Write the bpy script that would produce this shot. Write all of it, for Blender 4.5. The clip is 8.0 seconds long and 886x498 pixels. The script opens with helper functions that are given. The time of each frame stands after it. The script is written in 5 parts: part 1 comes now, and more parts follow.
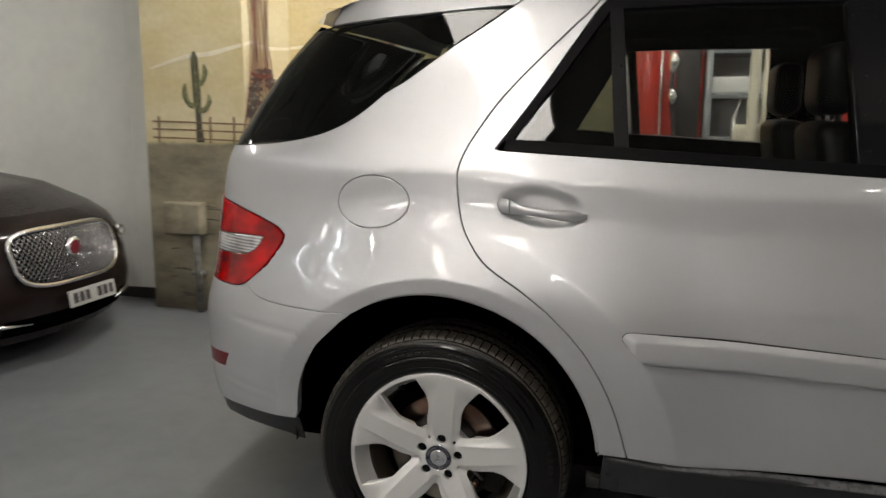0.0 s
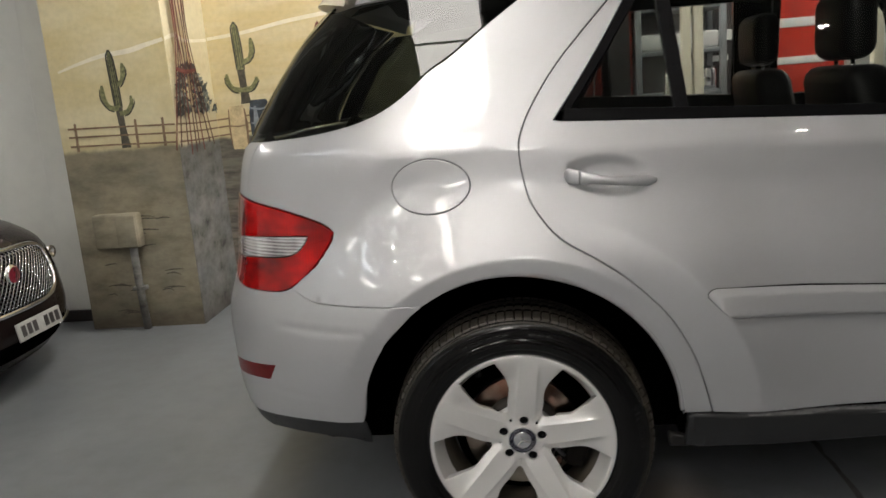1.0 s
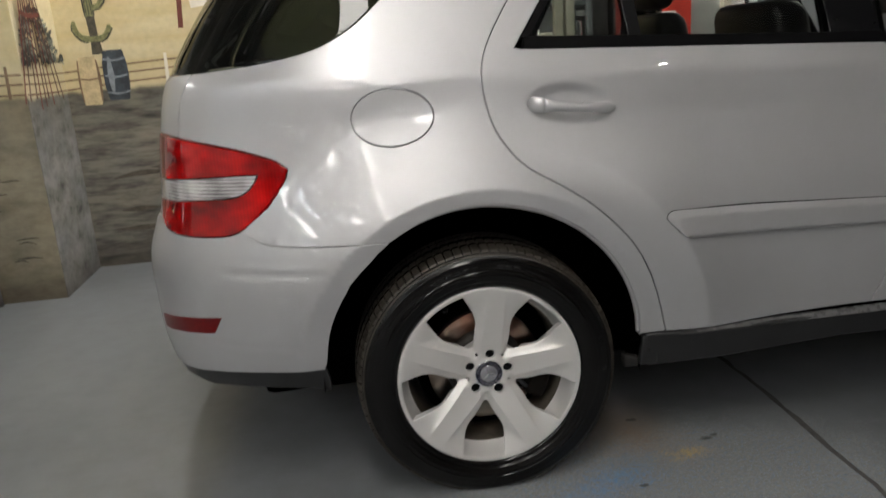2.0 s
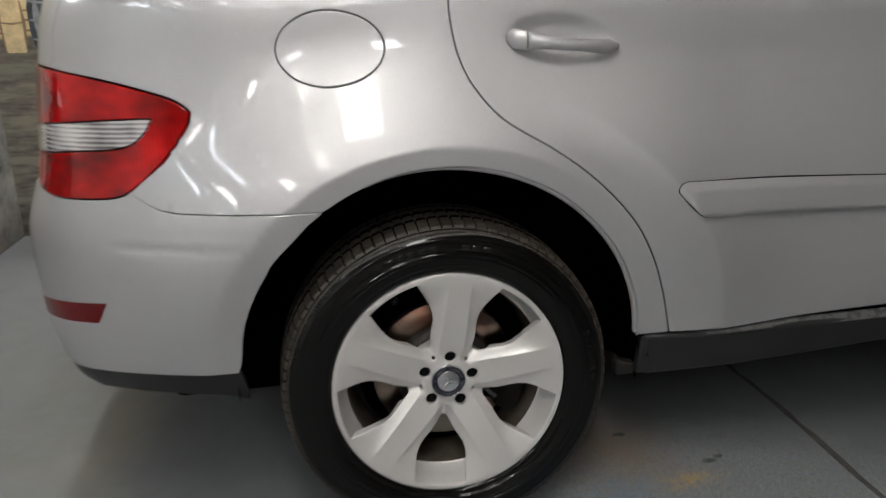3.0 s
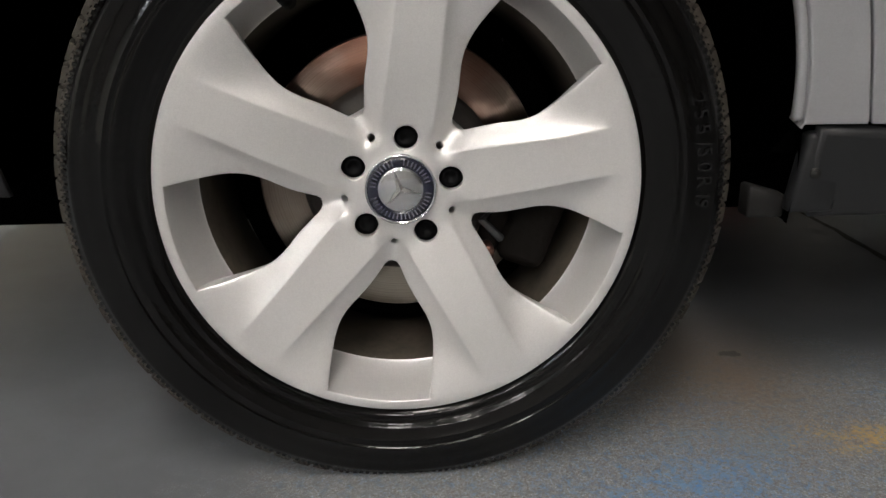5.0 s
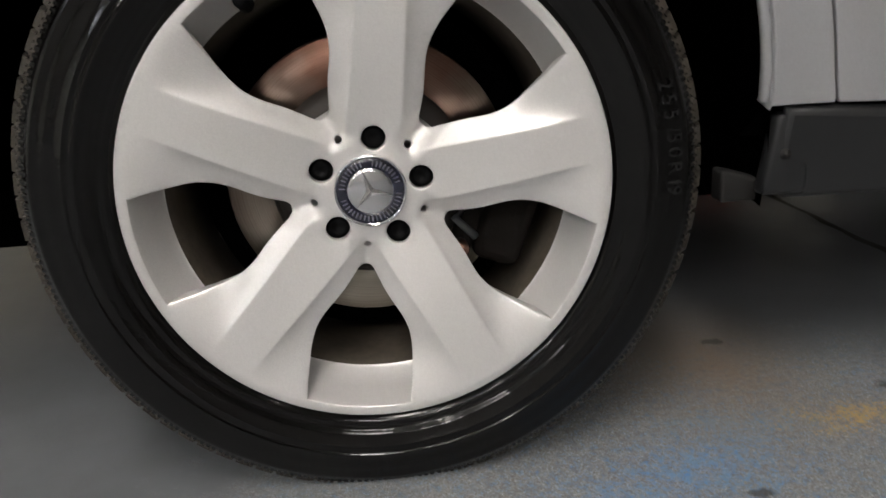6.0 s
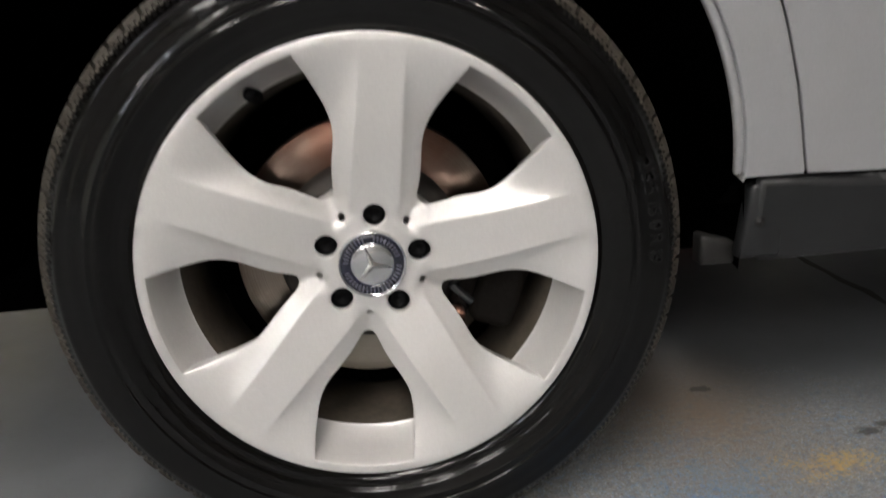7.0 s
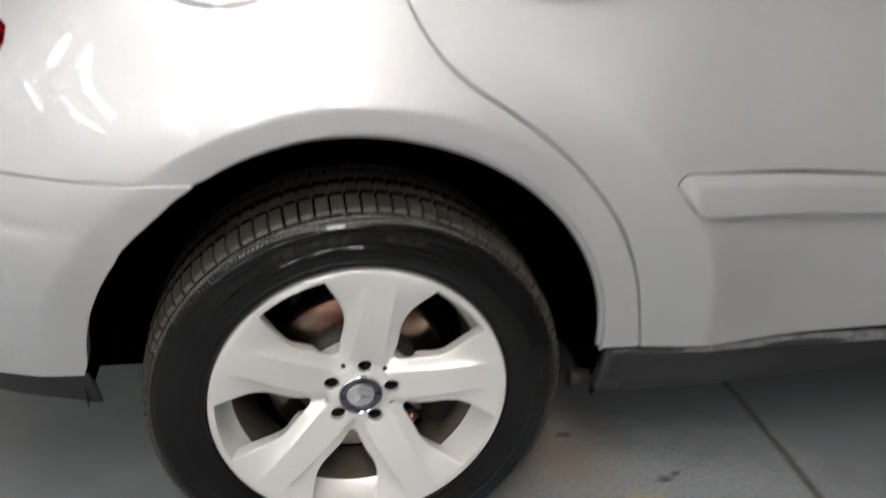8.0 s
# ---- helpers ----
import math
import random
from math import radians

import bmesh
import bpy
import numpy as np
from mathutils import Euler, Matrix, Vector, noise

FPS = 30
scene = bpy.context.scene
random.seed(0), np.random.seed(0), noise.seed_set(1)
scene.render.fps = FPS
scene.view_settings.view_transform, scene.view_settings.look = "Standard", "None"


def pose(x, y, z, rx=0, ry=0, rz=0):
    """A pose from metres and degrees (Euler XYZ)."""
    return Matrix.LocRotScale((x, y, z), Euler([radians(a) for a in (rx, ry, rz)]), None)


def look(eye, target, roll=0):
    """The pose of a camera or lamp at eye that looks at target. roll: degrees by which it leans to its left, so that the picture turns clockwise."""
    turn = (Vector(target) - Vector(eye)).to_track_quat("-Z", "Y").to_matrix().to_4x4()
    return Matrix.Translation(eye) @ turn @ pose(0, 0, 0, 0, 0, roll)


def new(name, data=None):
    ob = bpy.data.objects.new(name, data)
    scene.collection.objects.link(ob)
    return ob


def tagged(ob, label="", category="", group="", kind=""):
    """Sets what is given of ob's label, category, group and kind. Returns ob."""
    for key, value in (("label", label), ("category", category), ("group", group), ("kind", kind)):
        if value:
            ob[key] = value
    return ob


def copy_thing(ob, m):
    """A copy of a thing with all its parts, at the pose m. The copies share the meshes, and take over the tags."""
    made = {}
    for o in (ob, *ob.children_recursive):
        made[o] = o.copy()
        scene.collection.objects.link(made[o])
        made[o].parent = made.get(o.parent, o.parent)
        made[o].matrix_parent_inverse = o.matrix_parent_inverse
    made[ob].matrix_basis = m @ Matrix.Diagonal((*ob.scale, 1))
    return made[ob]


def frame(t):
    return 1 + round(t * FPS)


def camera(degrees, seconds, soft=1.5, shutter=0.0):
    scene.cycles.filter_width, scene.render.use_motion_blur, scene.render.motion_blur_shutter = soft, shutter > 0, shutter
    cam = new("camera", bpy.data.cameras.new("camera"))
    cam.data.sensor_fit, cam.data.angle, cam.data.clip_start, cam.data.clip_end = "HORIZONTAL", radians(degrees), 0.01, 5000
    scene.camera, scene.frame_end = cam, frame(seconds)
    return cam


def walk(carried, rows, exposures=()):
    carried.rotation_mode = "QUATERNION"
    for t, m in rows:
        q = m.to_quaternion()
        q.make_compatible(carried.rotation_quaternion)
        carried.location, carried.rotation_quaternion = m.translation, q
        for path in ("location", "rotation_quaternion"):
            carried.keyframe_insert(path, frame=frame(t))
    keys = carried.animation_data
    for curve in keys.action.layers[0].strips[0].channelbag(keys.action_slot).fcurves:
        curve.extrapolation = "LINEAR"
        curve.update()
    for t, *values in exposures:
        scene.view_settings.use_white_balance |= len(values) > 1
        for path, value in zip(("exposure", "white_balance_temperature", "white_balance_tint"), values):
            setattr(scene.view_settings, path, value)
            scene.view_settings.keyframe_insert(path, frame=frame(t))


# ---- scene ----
cam = camera(59.4, 8.0, soft=1.5, shutter=0.4)
PATH = [
    (0, (0.55, -2.01, 1.314), (0.039, -0.107, 0.972), 0.3),
    (0.5, (0.253, -2.046, 1.346), (0.014, -0.099, 0.954), -1.4),
    (1, (0.027, -2.027, 1.328), (-0.172, -0.078, 0.923), -4.6),
    (1.5, (-0.136, -1.988, 1.282), (-0.199, -0.044, 0.818), -3.3),
    (2, (-0.342, -1.98, 1.25), (-0.11, -0.061, 0.736), -4.3),
    (2.2, (-0.399, -1.955, 1.205), (-0.134, -0.049, 0.662), -3.2),
    (3.3, (-0.191, -1.333, 1.054), (0.133, 0.558, 0.488), -1.4),
    (3.5, (-0.175, -1.185, 0.979), (0.198, 0.701, 0.429), 0.1),
    (4, (-0.047, -0.927, 0.749), (0.108, 0.979, 0.162), 1.1),
    (4.5, (-0.014, -0.842, 0.562), (0.131, 1.073, 0.001), -1.1),
    (4.7, (-0.007, -0.825, 0.563), (0.089, 1.06, -0.099), -0.6),
    (5.8, (0.013, -0.817, 0.542), (0.15, 1.089, -0.046), -1.4),
    (6, (0.012, -0.814, 0.546), (0.157, 1.079, -0.084), -3.1),
    (6.5, (0.023, -0.826, 0.556), (0.24, 1.045, -0.114), -2.3),
    (7, (0.013, -0.854, 0.612), (0.168, 1.057, 0.042), -3.9),
    (7.5, (-0.038, -0.95, 0.863), (0.169, 0.825, -0.036), -2.7),
    (8, (-0.118, -1.123, 1.173), (0.274, 0.641, 0.316), 3.6),
]
walk(cam, [(t, look(eye, target, roll)) for t, eye, target, roll in PATH],
     [(0, -0.19, 6450, 10), (1.0, -0.17, 6380, 10), (2.2, -0.13, 6300, 10), (3.5, 0.0, 6250, 10), (4.5, 0.24, 6350, 12), (6.0, 0.45, 6350, 12), (6.5, 0.52, 6350, 12), (7.0, 0.60, 6350, 12), (8.0, 0.75, 6250, 10)])

# ---- light ----
world = bpy.data.worlds.new("world")
world.use_nodes = True
world.node_tree.nodes["Background"].inputs[0].default_value = (0.8, 0.85, 1.0, 1)
world.node_tree.nodes["Background"].inputs[1].default_value = 0.02
scene.world = world
scene.view_settings.exposure = 0.0
CEILING = 3.2


# ---- materials ----
def rgb(*c):
    return (c[0], c[1], c[2], 1.0)


class Nodes:
    """A small builder for node materials."""

    def __init__(self, name):
        self.mat = bpy.data.materials.new(name)
        self.mat.use_nodes = True
        self.tree = self.mat.node_tree
        self.bsdf = self.tree.nodes["Principled BSDF"]
        self.out = self.tree.nodes["Material Output"]

    def add(self, kind, **settings):
        node = self.tree.nodes.new(kind)
        for key, value in settings.items():
            node.inputs[key.replace("_", " ")].default_value = value
        return node

    def link(self, a, out, b, slot):
        self.tree.links.new(a.outputs[out], b.inputs[slot])

    def place(self, scale=(1, 1, 1)):
        co = self.add("ShaderNodeTexCoord")
        mp = self.add("ShaderNodeMapping")
        mp.inputs["Scale"].default_value = scale
        self.link(co, "Object", mp, "Vector")
        return mp

    def noise(self, at, scale, detail=4.0, rough=0.55):
        n = self.add("ShaderNodeTexNoise", Scale=scale, Detail=detail, Roughness=rough)
        self.link(at, 0, n, "Vector")
        return n

    def ramp(self, src, out, stops):
        r = self.add("ShaderNodeValToRGB")
        while len(r.color_ramp.elements) < len(stops):
            r.color_ramp.elements.new(0.5)
        for el, (pos, col) in zip(r.color_ramp.elements, stops):
            el.position, el.color = pos, col
        self.link(src, out, r, "Fac")
        return r

    def mix(self, fac, a, b, mode="MIX"):
        m = self.tree.nodes.new("ShaderNodeMix")
        m.data_type, m.blend_type = "RGBA", mode
        for slot, v in ((0, fac), (6, a), (7, b)):
            if isinstance(v, tuple) and len(v) == 2:
                self.tree.links.new(v[0].outputs[v[1]], m.inputs[slot])
            else:
                m.inputs[slot].default_value = v
        return m

    def math(self, op, a, b=0.0):
        m = self.tree.nodes.new("ShaderNodeMath")
        m.operation = op
        for slot, v in ((0, a), (1, b)):
            if isinstance(v, tuple):
                self.tree.links.new(v[0].outputs[v[1]], m.inputs[slot])
            else:
                m.inputs[slot].default_value = v
        return m

    def bump(self, src, out, strength, distance=0.01):
        b = self.add("ShaderNodeBump", Strength=strength, Distance=distance)
        self.link(src, out, b, "Height")
        self.link(b, 0, self.bsdf, "Normal")
        return b


def surface(name, color, rough=0.5, metal=0.0, vary=0.12, scale=6.0, bump=0.0, bump_scale=60.0, coat=0.0, spec=0.5):
    """A plain surface with mottling at two scales, uneven gloss and fine relief."""
    n = Nodes(name)
    at = n.place()
    big, fine = n.noise(at, scale), n.noise(at, scale * 9, 5.0)
    dark = rgb(*[c * (1 - vary) for c in color])
    light = rgb(*[min(1, c * (1 + vary)) for c in color])
    r1 = n.ramp(big, "Fac", [(0.3, dark), (0.7, light)])
    r2 = n.ramp(fine, "Fac", [(0.25, rgb(1 - vary, 1 - vary, 1 - vary)), (0.6, rgb(1, 1, 1))])
    m = n.mix(1.0, (r1, 0), (r2, 0), "MULTIPLY")
    n.link(m, 2, n.bsdf, "Base Color")
    rr = n.ramp(fine, "Fac", [(0.3, rgb(*[rough * 0.9] * 3)), (0.75, rgb(*[min(1, rough * 1.12)] * 3))])
    n.link(rr, 0, n.bsdf, "Roughness")
    n.bsdf.inputs["Metallic"].default_value = metal
    n.bsdf.inputs["Coat Weight"].default_value = coat
    n.bsdf.inputs["Coat Roughness"].default_value = 0.04
    n.bsdf.inputs["Specular IOR Level"].default_value = spec
    if bump:
        n.bump(n.noise(at, bump_scale, 6.0), "Fac", bump)
    return n.mat


def car_paint(name, color, metal=0.85, rough=0.36, coat=1.0, ior=1.5):
    n = Nodes(name)
    at = n.place()
    flake = n.add("ShaderNodeTexVoronoi", Scale=1400.0)
    n.link(at, 0, flake, "Vector")
    dust = n.noise(at, 3.0, 6.0)
    c = n.ramp(flake, "Color", [(0.0, rgb(*[v * 0.9 for v in color])), (1.0, rgb(*[min(1, v * 1.08) for v in color]))])
    d = n.ramp(dust, "Fac", [(0.35, rgb(0.95, 0.95, 0.94)), (0.65, rgb(1, 1, 1))])
    m = n.mix(1.0, (c, 0), (d, 0), "MULTIPLY")
    n.link(m, 2, n.bsdf, "Base Color")
    b = n.bsdf.inputs
    b["Metallic"].default_value, b["Roughness"].default_value = metal, rough
    b["Coat Weight"].default_value, b["Coat Roughness"].default_value, b["Coat IOR"].default_value = coat, 0.015, ior
    return n.mat


def pane(name, tint, gloss=1.0):
    """Thin tinted glass: clear through, a mirror at a glance."""
    n = Nodes(name)
    n.tree.nodes.remove(n.bsdf)
    clear = n.add("ShaderNodeBsdfTransparent", Color=rgb(*tint))
    shine = n.add("ShaderNodeBsdfGlossy", Color=rgb(gloss, gloss, gloss), Roughness=0.0)
    fres = n.add("ShaderNodeFresnel", IOR=1.5)
    m = n.add("ShaderNodeMixShader")
    n.link(fres, 0, m, 0), n.link(clear, 0, m, 1), n.link(shine, 0, m, 2)
    n.link(m, 0, n.out, "Surface")
    return n.mat


def lamp_glow(name, color, strength):
    n = Nodes(name)
    n.bsdf.inputs["Emission Color"].default_value = rgb(*color)
    n.bsdf.inputs["Emission Strength"].default_value = strength
    return n.mat


SILVER = car_paint("silver_paint", (0.565, 0.565, 0.58), 0.50, 0.42, 0.7, 1.5)
RIM = car_paint("rim_paint", (0.75, 0.735, 0.72), 0.42, 0.40, 0.25)
BLACK_TRIM = surface("black_trim", (0.004, 0.004, 0.0045), 0.55, vary=0.2, spec=0.08)
GLOSS_BLACK = surface("gloss_black", (0.006, 0.006, 0.007), 0.3, coat=0.5, spec=0.1)
CLADDING = surface("grey_plastic", (0.020, 0.0205, 0.0215), 0.42, vary=0.15, bump=0.08, bump_scale=400, spec=0.45)
SATIN = surface("satin_plastic", (0.11, 0.11, 0.112), 0.28, vary=0.12, bump=0.05, bump_scale=300)
# Near-black for felt linings, and for shade painted into recesses and grooves.
LINER_SHADE = surface("liner_felt_shade", (0.0015, 0.0015, 0.0015), 1.0, vary=0.3, bump=0.4, bump_scale=150, spec=0.0)
RUBBER = surface("rubber", (0.0022, 0.0019, 0.0017), 0.09, vary=0.4, scale=9, bump=0.09, bump_scale=24, spec=0.34)
TREAD = surface("tread_rubber", (0.044, 0.037, 0.028), 0.55, vary=0.35, scale=14, bump=0.2, bump_scale=160)
CHROME = surface("chrome", (0.75, 0.75, 0.76), 0.12, 1.0, vary=0.03)
STEEL = surface("steel", (0.24, 0.135, 0.105), 0.33, 1.0, vary=0.12, scale=12)
DARK_STEEL = surface("dark_steel", (0.022, 0.021, 0.020), 0.6, 0.2, vary=0.3)
SEAT = surface("seat_leather", (0.004, 0.004, 0.0043), 0.45, vary=0.2, bump=0.05, bump_scale=220, spec=0.18)
GLASS = pane("door_glass", (0.84, 0.86, 0.84), 0.6)
TINT = pane("privacy_glass", (0.18, 0.205, 0.19), 0.8)
FIXED = pane("smoked_glass", (0.36, 0.39, 0.37), 0.8)
WHITE_WALL = surface("white_wall", (0.70, 0.70, 0.66), 0.75, vary=0.06, scale=1.2, bump=0.15, bump_scale=30)
def ribbed_lens(name, stops, rough, metal=0.0, way="X", depth=0.14):
    """Moulded lamp plastic: upright ribs and uneven depth under a smooth clear skin."""
    n = Nodes(name)
    at = n.place()
    ribs = n.add("ShaderNodeTexWave", Scale=34.0, Distortion=0.8, Detail=2.0)
    ribs.bands_direction = way
    n.link(at, 0, ribs, "Vector")
    cloud = n.noise(n.place((5, 5, 9)), 1.6, 2.0)
    s = n.math("ADD", (n.math("MULTIPLY", (ribs, "Fac"), depth), 0), (n.math("MULTIPLY", (cloud, "Fac"), .90), 0))
    c = n.ramp(s, 0, stops)
    n.link(c, 0, n.bsdf, "Base Color")
    b = n.bsdf.inputs
    b["Roughness"].default_value, b["Metallic"].default_value = rough, metal
    b["Coat Weight"].default_value, b["Coat Roughness"].default_value, b["Specular IOR Level"].default_value = 1.0, 0.01, 0.02
    n.bump(ribs, "Fac", .04, .004)
    return n.mat


RED_LENS = ribbed_lens("red_lens", [(.30, rgb(.14, .0003, .0006)), (.50, rgb(.38, .0008, .0012)), (.70, rgb(.72, .004, .004))], .2, 0.0, "X", .05)
CLEAR_LENS = ribbed_lens("clear_lens", [(.32, rgb(.10, .085, .09)), (.5, rgb(.46, .43, .44)), (.68, rgb(.93, .91, .91))], .15, .5, "Z", .22)
RED_REFLEX = surface("red_reflex", (0.14, 0.0015, 0.0025), 0.3, vary=0.2, scale=60, bump=0.05, bump_scale=500, coat=0.6, spec=0.05)
BROWN_PAINT = surface("dark_brown_paint", (0.010, 0.0055, 0.005), 0.55, vary=0.1, coat=0.55, spec=0.05)
RED_PAINT = surface("red_enamel", (0.46, 0.035, 0.020), 0.3, vary=0.2, scale=5, coat=0.4)
CREAM = surface("cream_enamel", (0.62, 0.58, 0.46), 0.45, vary=0.12)
GREY_METAL = surface("grey_metal", (0.22, 0.23, 0.24), 0.45, 0.3, vary=0.2)
DARK_CABINET = surface("dark_cabinet", (0.035, 0.030, 0.030), 0.4, vary=0.25)
WHITE_PLASTIC = surface("white_plastic", (0.70, 0.70, 0.68), 0.4, vary=0.06)
GREY_WALL = surface("grey_wall", (0.36, 0.355, 0.35), 0.75, vary=0.1, scale=1.2, bump=0.15, bump_scale=30)
CEIL = surface("ceiling_paint", (0.72, 0.71, 0.68), 0.85, vary=0.05, scale=1.0)


# ---- building helpers ----
def finish(me, material, smooth=True):
    me.materials.append(material)
    for p in me.polygons:
        p.use_smooth = smooth
    return me


def part(name, bm, material, parent=None, label="", smooth=True):
    """Links a bmesh, or (vertices, faces), as one mesh object under a thing or a part."""
    me = bpy.data.meshes.new(name)
    if isinstance(bm, tuple):
        me.from_pydata([tuple(v) for v in bm[0]], [], [tuple(f) for f in bm[1]])
    else:
        bm.to_mesh(me)
        bm.free()
    finish(me, material, smooth)
    ob = new(name, me)
    if parent is not None:
        ob.parent = parent
    if label:
        ob["label"] = label
    return ob


def thing(name, label, category, at=(0, 0, 0), group="", kind=""):
    ob = new(name)
    ob.location = at
    ob.empty_display_size = 0.1
    return tagged(ob, label, category, group, kind)


def box(x0, x1, y0, y1, z0, z1, bevel=0.0, segments=2):
    bm = bmesh.new()
    bmesh.ops.create_cube(bm, size=1)
    for v in bm.verts:
        v.co = (x0 + (v.co.x + 0.5) * (x1 - x0), y0 + (v.co.y + 0.5) * (y1 - y0), z0 + (v.co.z + 0.5) * (z1 - z0))
    if bevel:
        bmesh.ops.bevel(bm, geom=list(bm.edges), offset=bevel, segments=segments, affect="EDGES", profile=0.5)
    return bm


def revolve(profile, n=96, axis="y", closed=False):
    """A ring from (radius, height) pairs round the given axis."""
    v, f = [], []
    k = len(profile)
    for i in range(n):
        a = 2 * math.pi * i / n
        for r, h in profile:
            v.append((r * math.cos(a), h, r * math.sin(a)) if axis == "y" else (r * math.cos(a), r * math.sin(a), h))
    for i in range(n):
        j = (i + 1) % n
        for q in range(k if closed else k - 1):
            w = (q + 1) % k
            f.append((i * k + q, i * k + w, j * k + w, j * k + q))
    return v, f


def tube(points, radius, sides=8):
    """A round bar through the points; radius may be one number or one a point."""
    v, f = [], []
    pts = [Vector(p) for p in points]
    for i, p in enumerate(pts):
        d = (pts[min(i + 1, len(pts) - 1)] - pts[max(i - 1, 0)]).normalized()
        side = d.cross(Vector((0, 0, 1)) if abs(d.z) < 0.9 else Vector((1, 0, 0))).normalized()
        up = side.cross(d)
        r = radius[i] if isinstance(radius, (list, tuple)) else radius
        for k in range(sides):
            a = 2 * math.pi * k / sides
            v.append(p + side * (r * math.cos(a)) + up * (r * math.sin(a)))
    for i in range(len(pts) - 1):
        for k in range(sides):
            q = (k + 1) % sides
            f.append((i * sides + k, i * sides + q, (i + 1) * sides + q, (i + 1) * sides + k))
    f.append(tuple(range(sides))[::-1])
    f.append(tuple(range((len(pts) - 1) * sides, len(pts) * sides)))
    return v, f


def curve(points, spacing=0.012, closed=False):
    """A smooth line through the points, evenly stepped."""
    p = np.array(points, float)
    n = len(p)
    out = []
    for i in range(n if closed else n - 1):
        if closed:
            a, b, c, d = p[i - 1], p[i], p[(i + 1) % n], p[(i + 2) % n]
        else:
            a, b, c, d = p[max(i - 1, 0)], p[i], p[i + 1], p[min(i + 2, n - 1)]
        m = max(1, int(np.linalg.norm(c - b) / spacing))
        for k in range(m):
            t = k / m
            out.append(0.5 * (2 * b + (c - a) * t + (2 * a - 5 * b + 4 * c - d) * t * t + (3 * b - a - 3 * c + d) * t ** 3))
    if not closed:
        out.append(p[-1])
    return [tuple(q) for q in out]


def inside(poly, pts):
    x, y = pts[:, 0], pts[:, 1]
    res = np.zeros(len(pts), bool)
    q = np.array(poly)
    for (x0, y0), (x1, y1) in zip(q, np.roll(q, -1, axis=0)):
        c = (y0 > y) != (y1 > y)
        if y1 != y0:
            res ^= c & (x < (x1 - x0) * (y - y0) / (y1 - y0) + x0)
    return res


def clean(poly):
    out = []
    for p in poly:
        if not out or math.dist(out[-1], p) > 1e-4:
            out.append(p)
    if math.dist(out[0], out[-1]) < 1e-4:
        out.pop()
    return out


def signed(poly):
    q = np.array(poly)
    n = np.roll(q, -1, axis=0)
    return 0.5 * float(np.sum(q[:, 0] * n[:, 1] - n[:, 0] * q[:, 1]))


def shrink(poly, d):
    """The outline moved in by d (out, if d is negative)."""
    if not d:
        return poly
    q = np.array(poly)
    s = 1 if signed(poly) > 0 else -1
    e1, e2 = q - np.roll(q, 1, axis=0), np.roll(q, -1, axis=0) - q
    n1 = np.stack([-e1[:, 1], e1[:, 0]], 1) / np.maximum(np.linalg.norm(e1, axis=1), 1e-9)[:, None]
    n2 = np.stack([-e2[:, 1], e2[:, 0]], 1) / np.maximum(np.linalg.norm(e2, axis=1), 1e-9)[:, None]
    m = n1 + n2
    m /= np.maximum((m * n1).sum(1), 0.5)[:, None]
    return [tuple(p) for p in q + s * d * m]


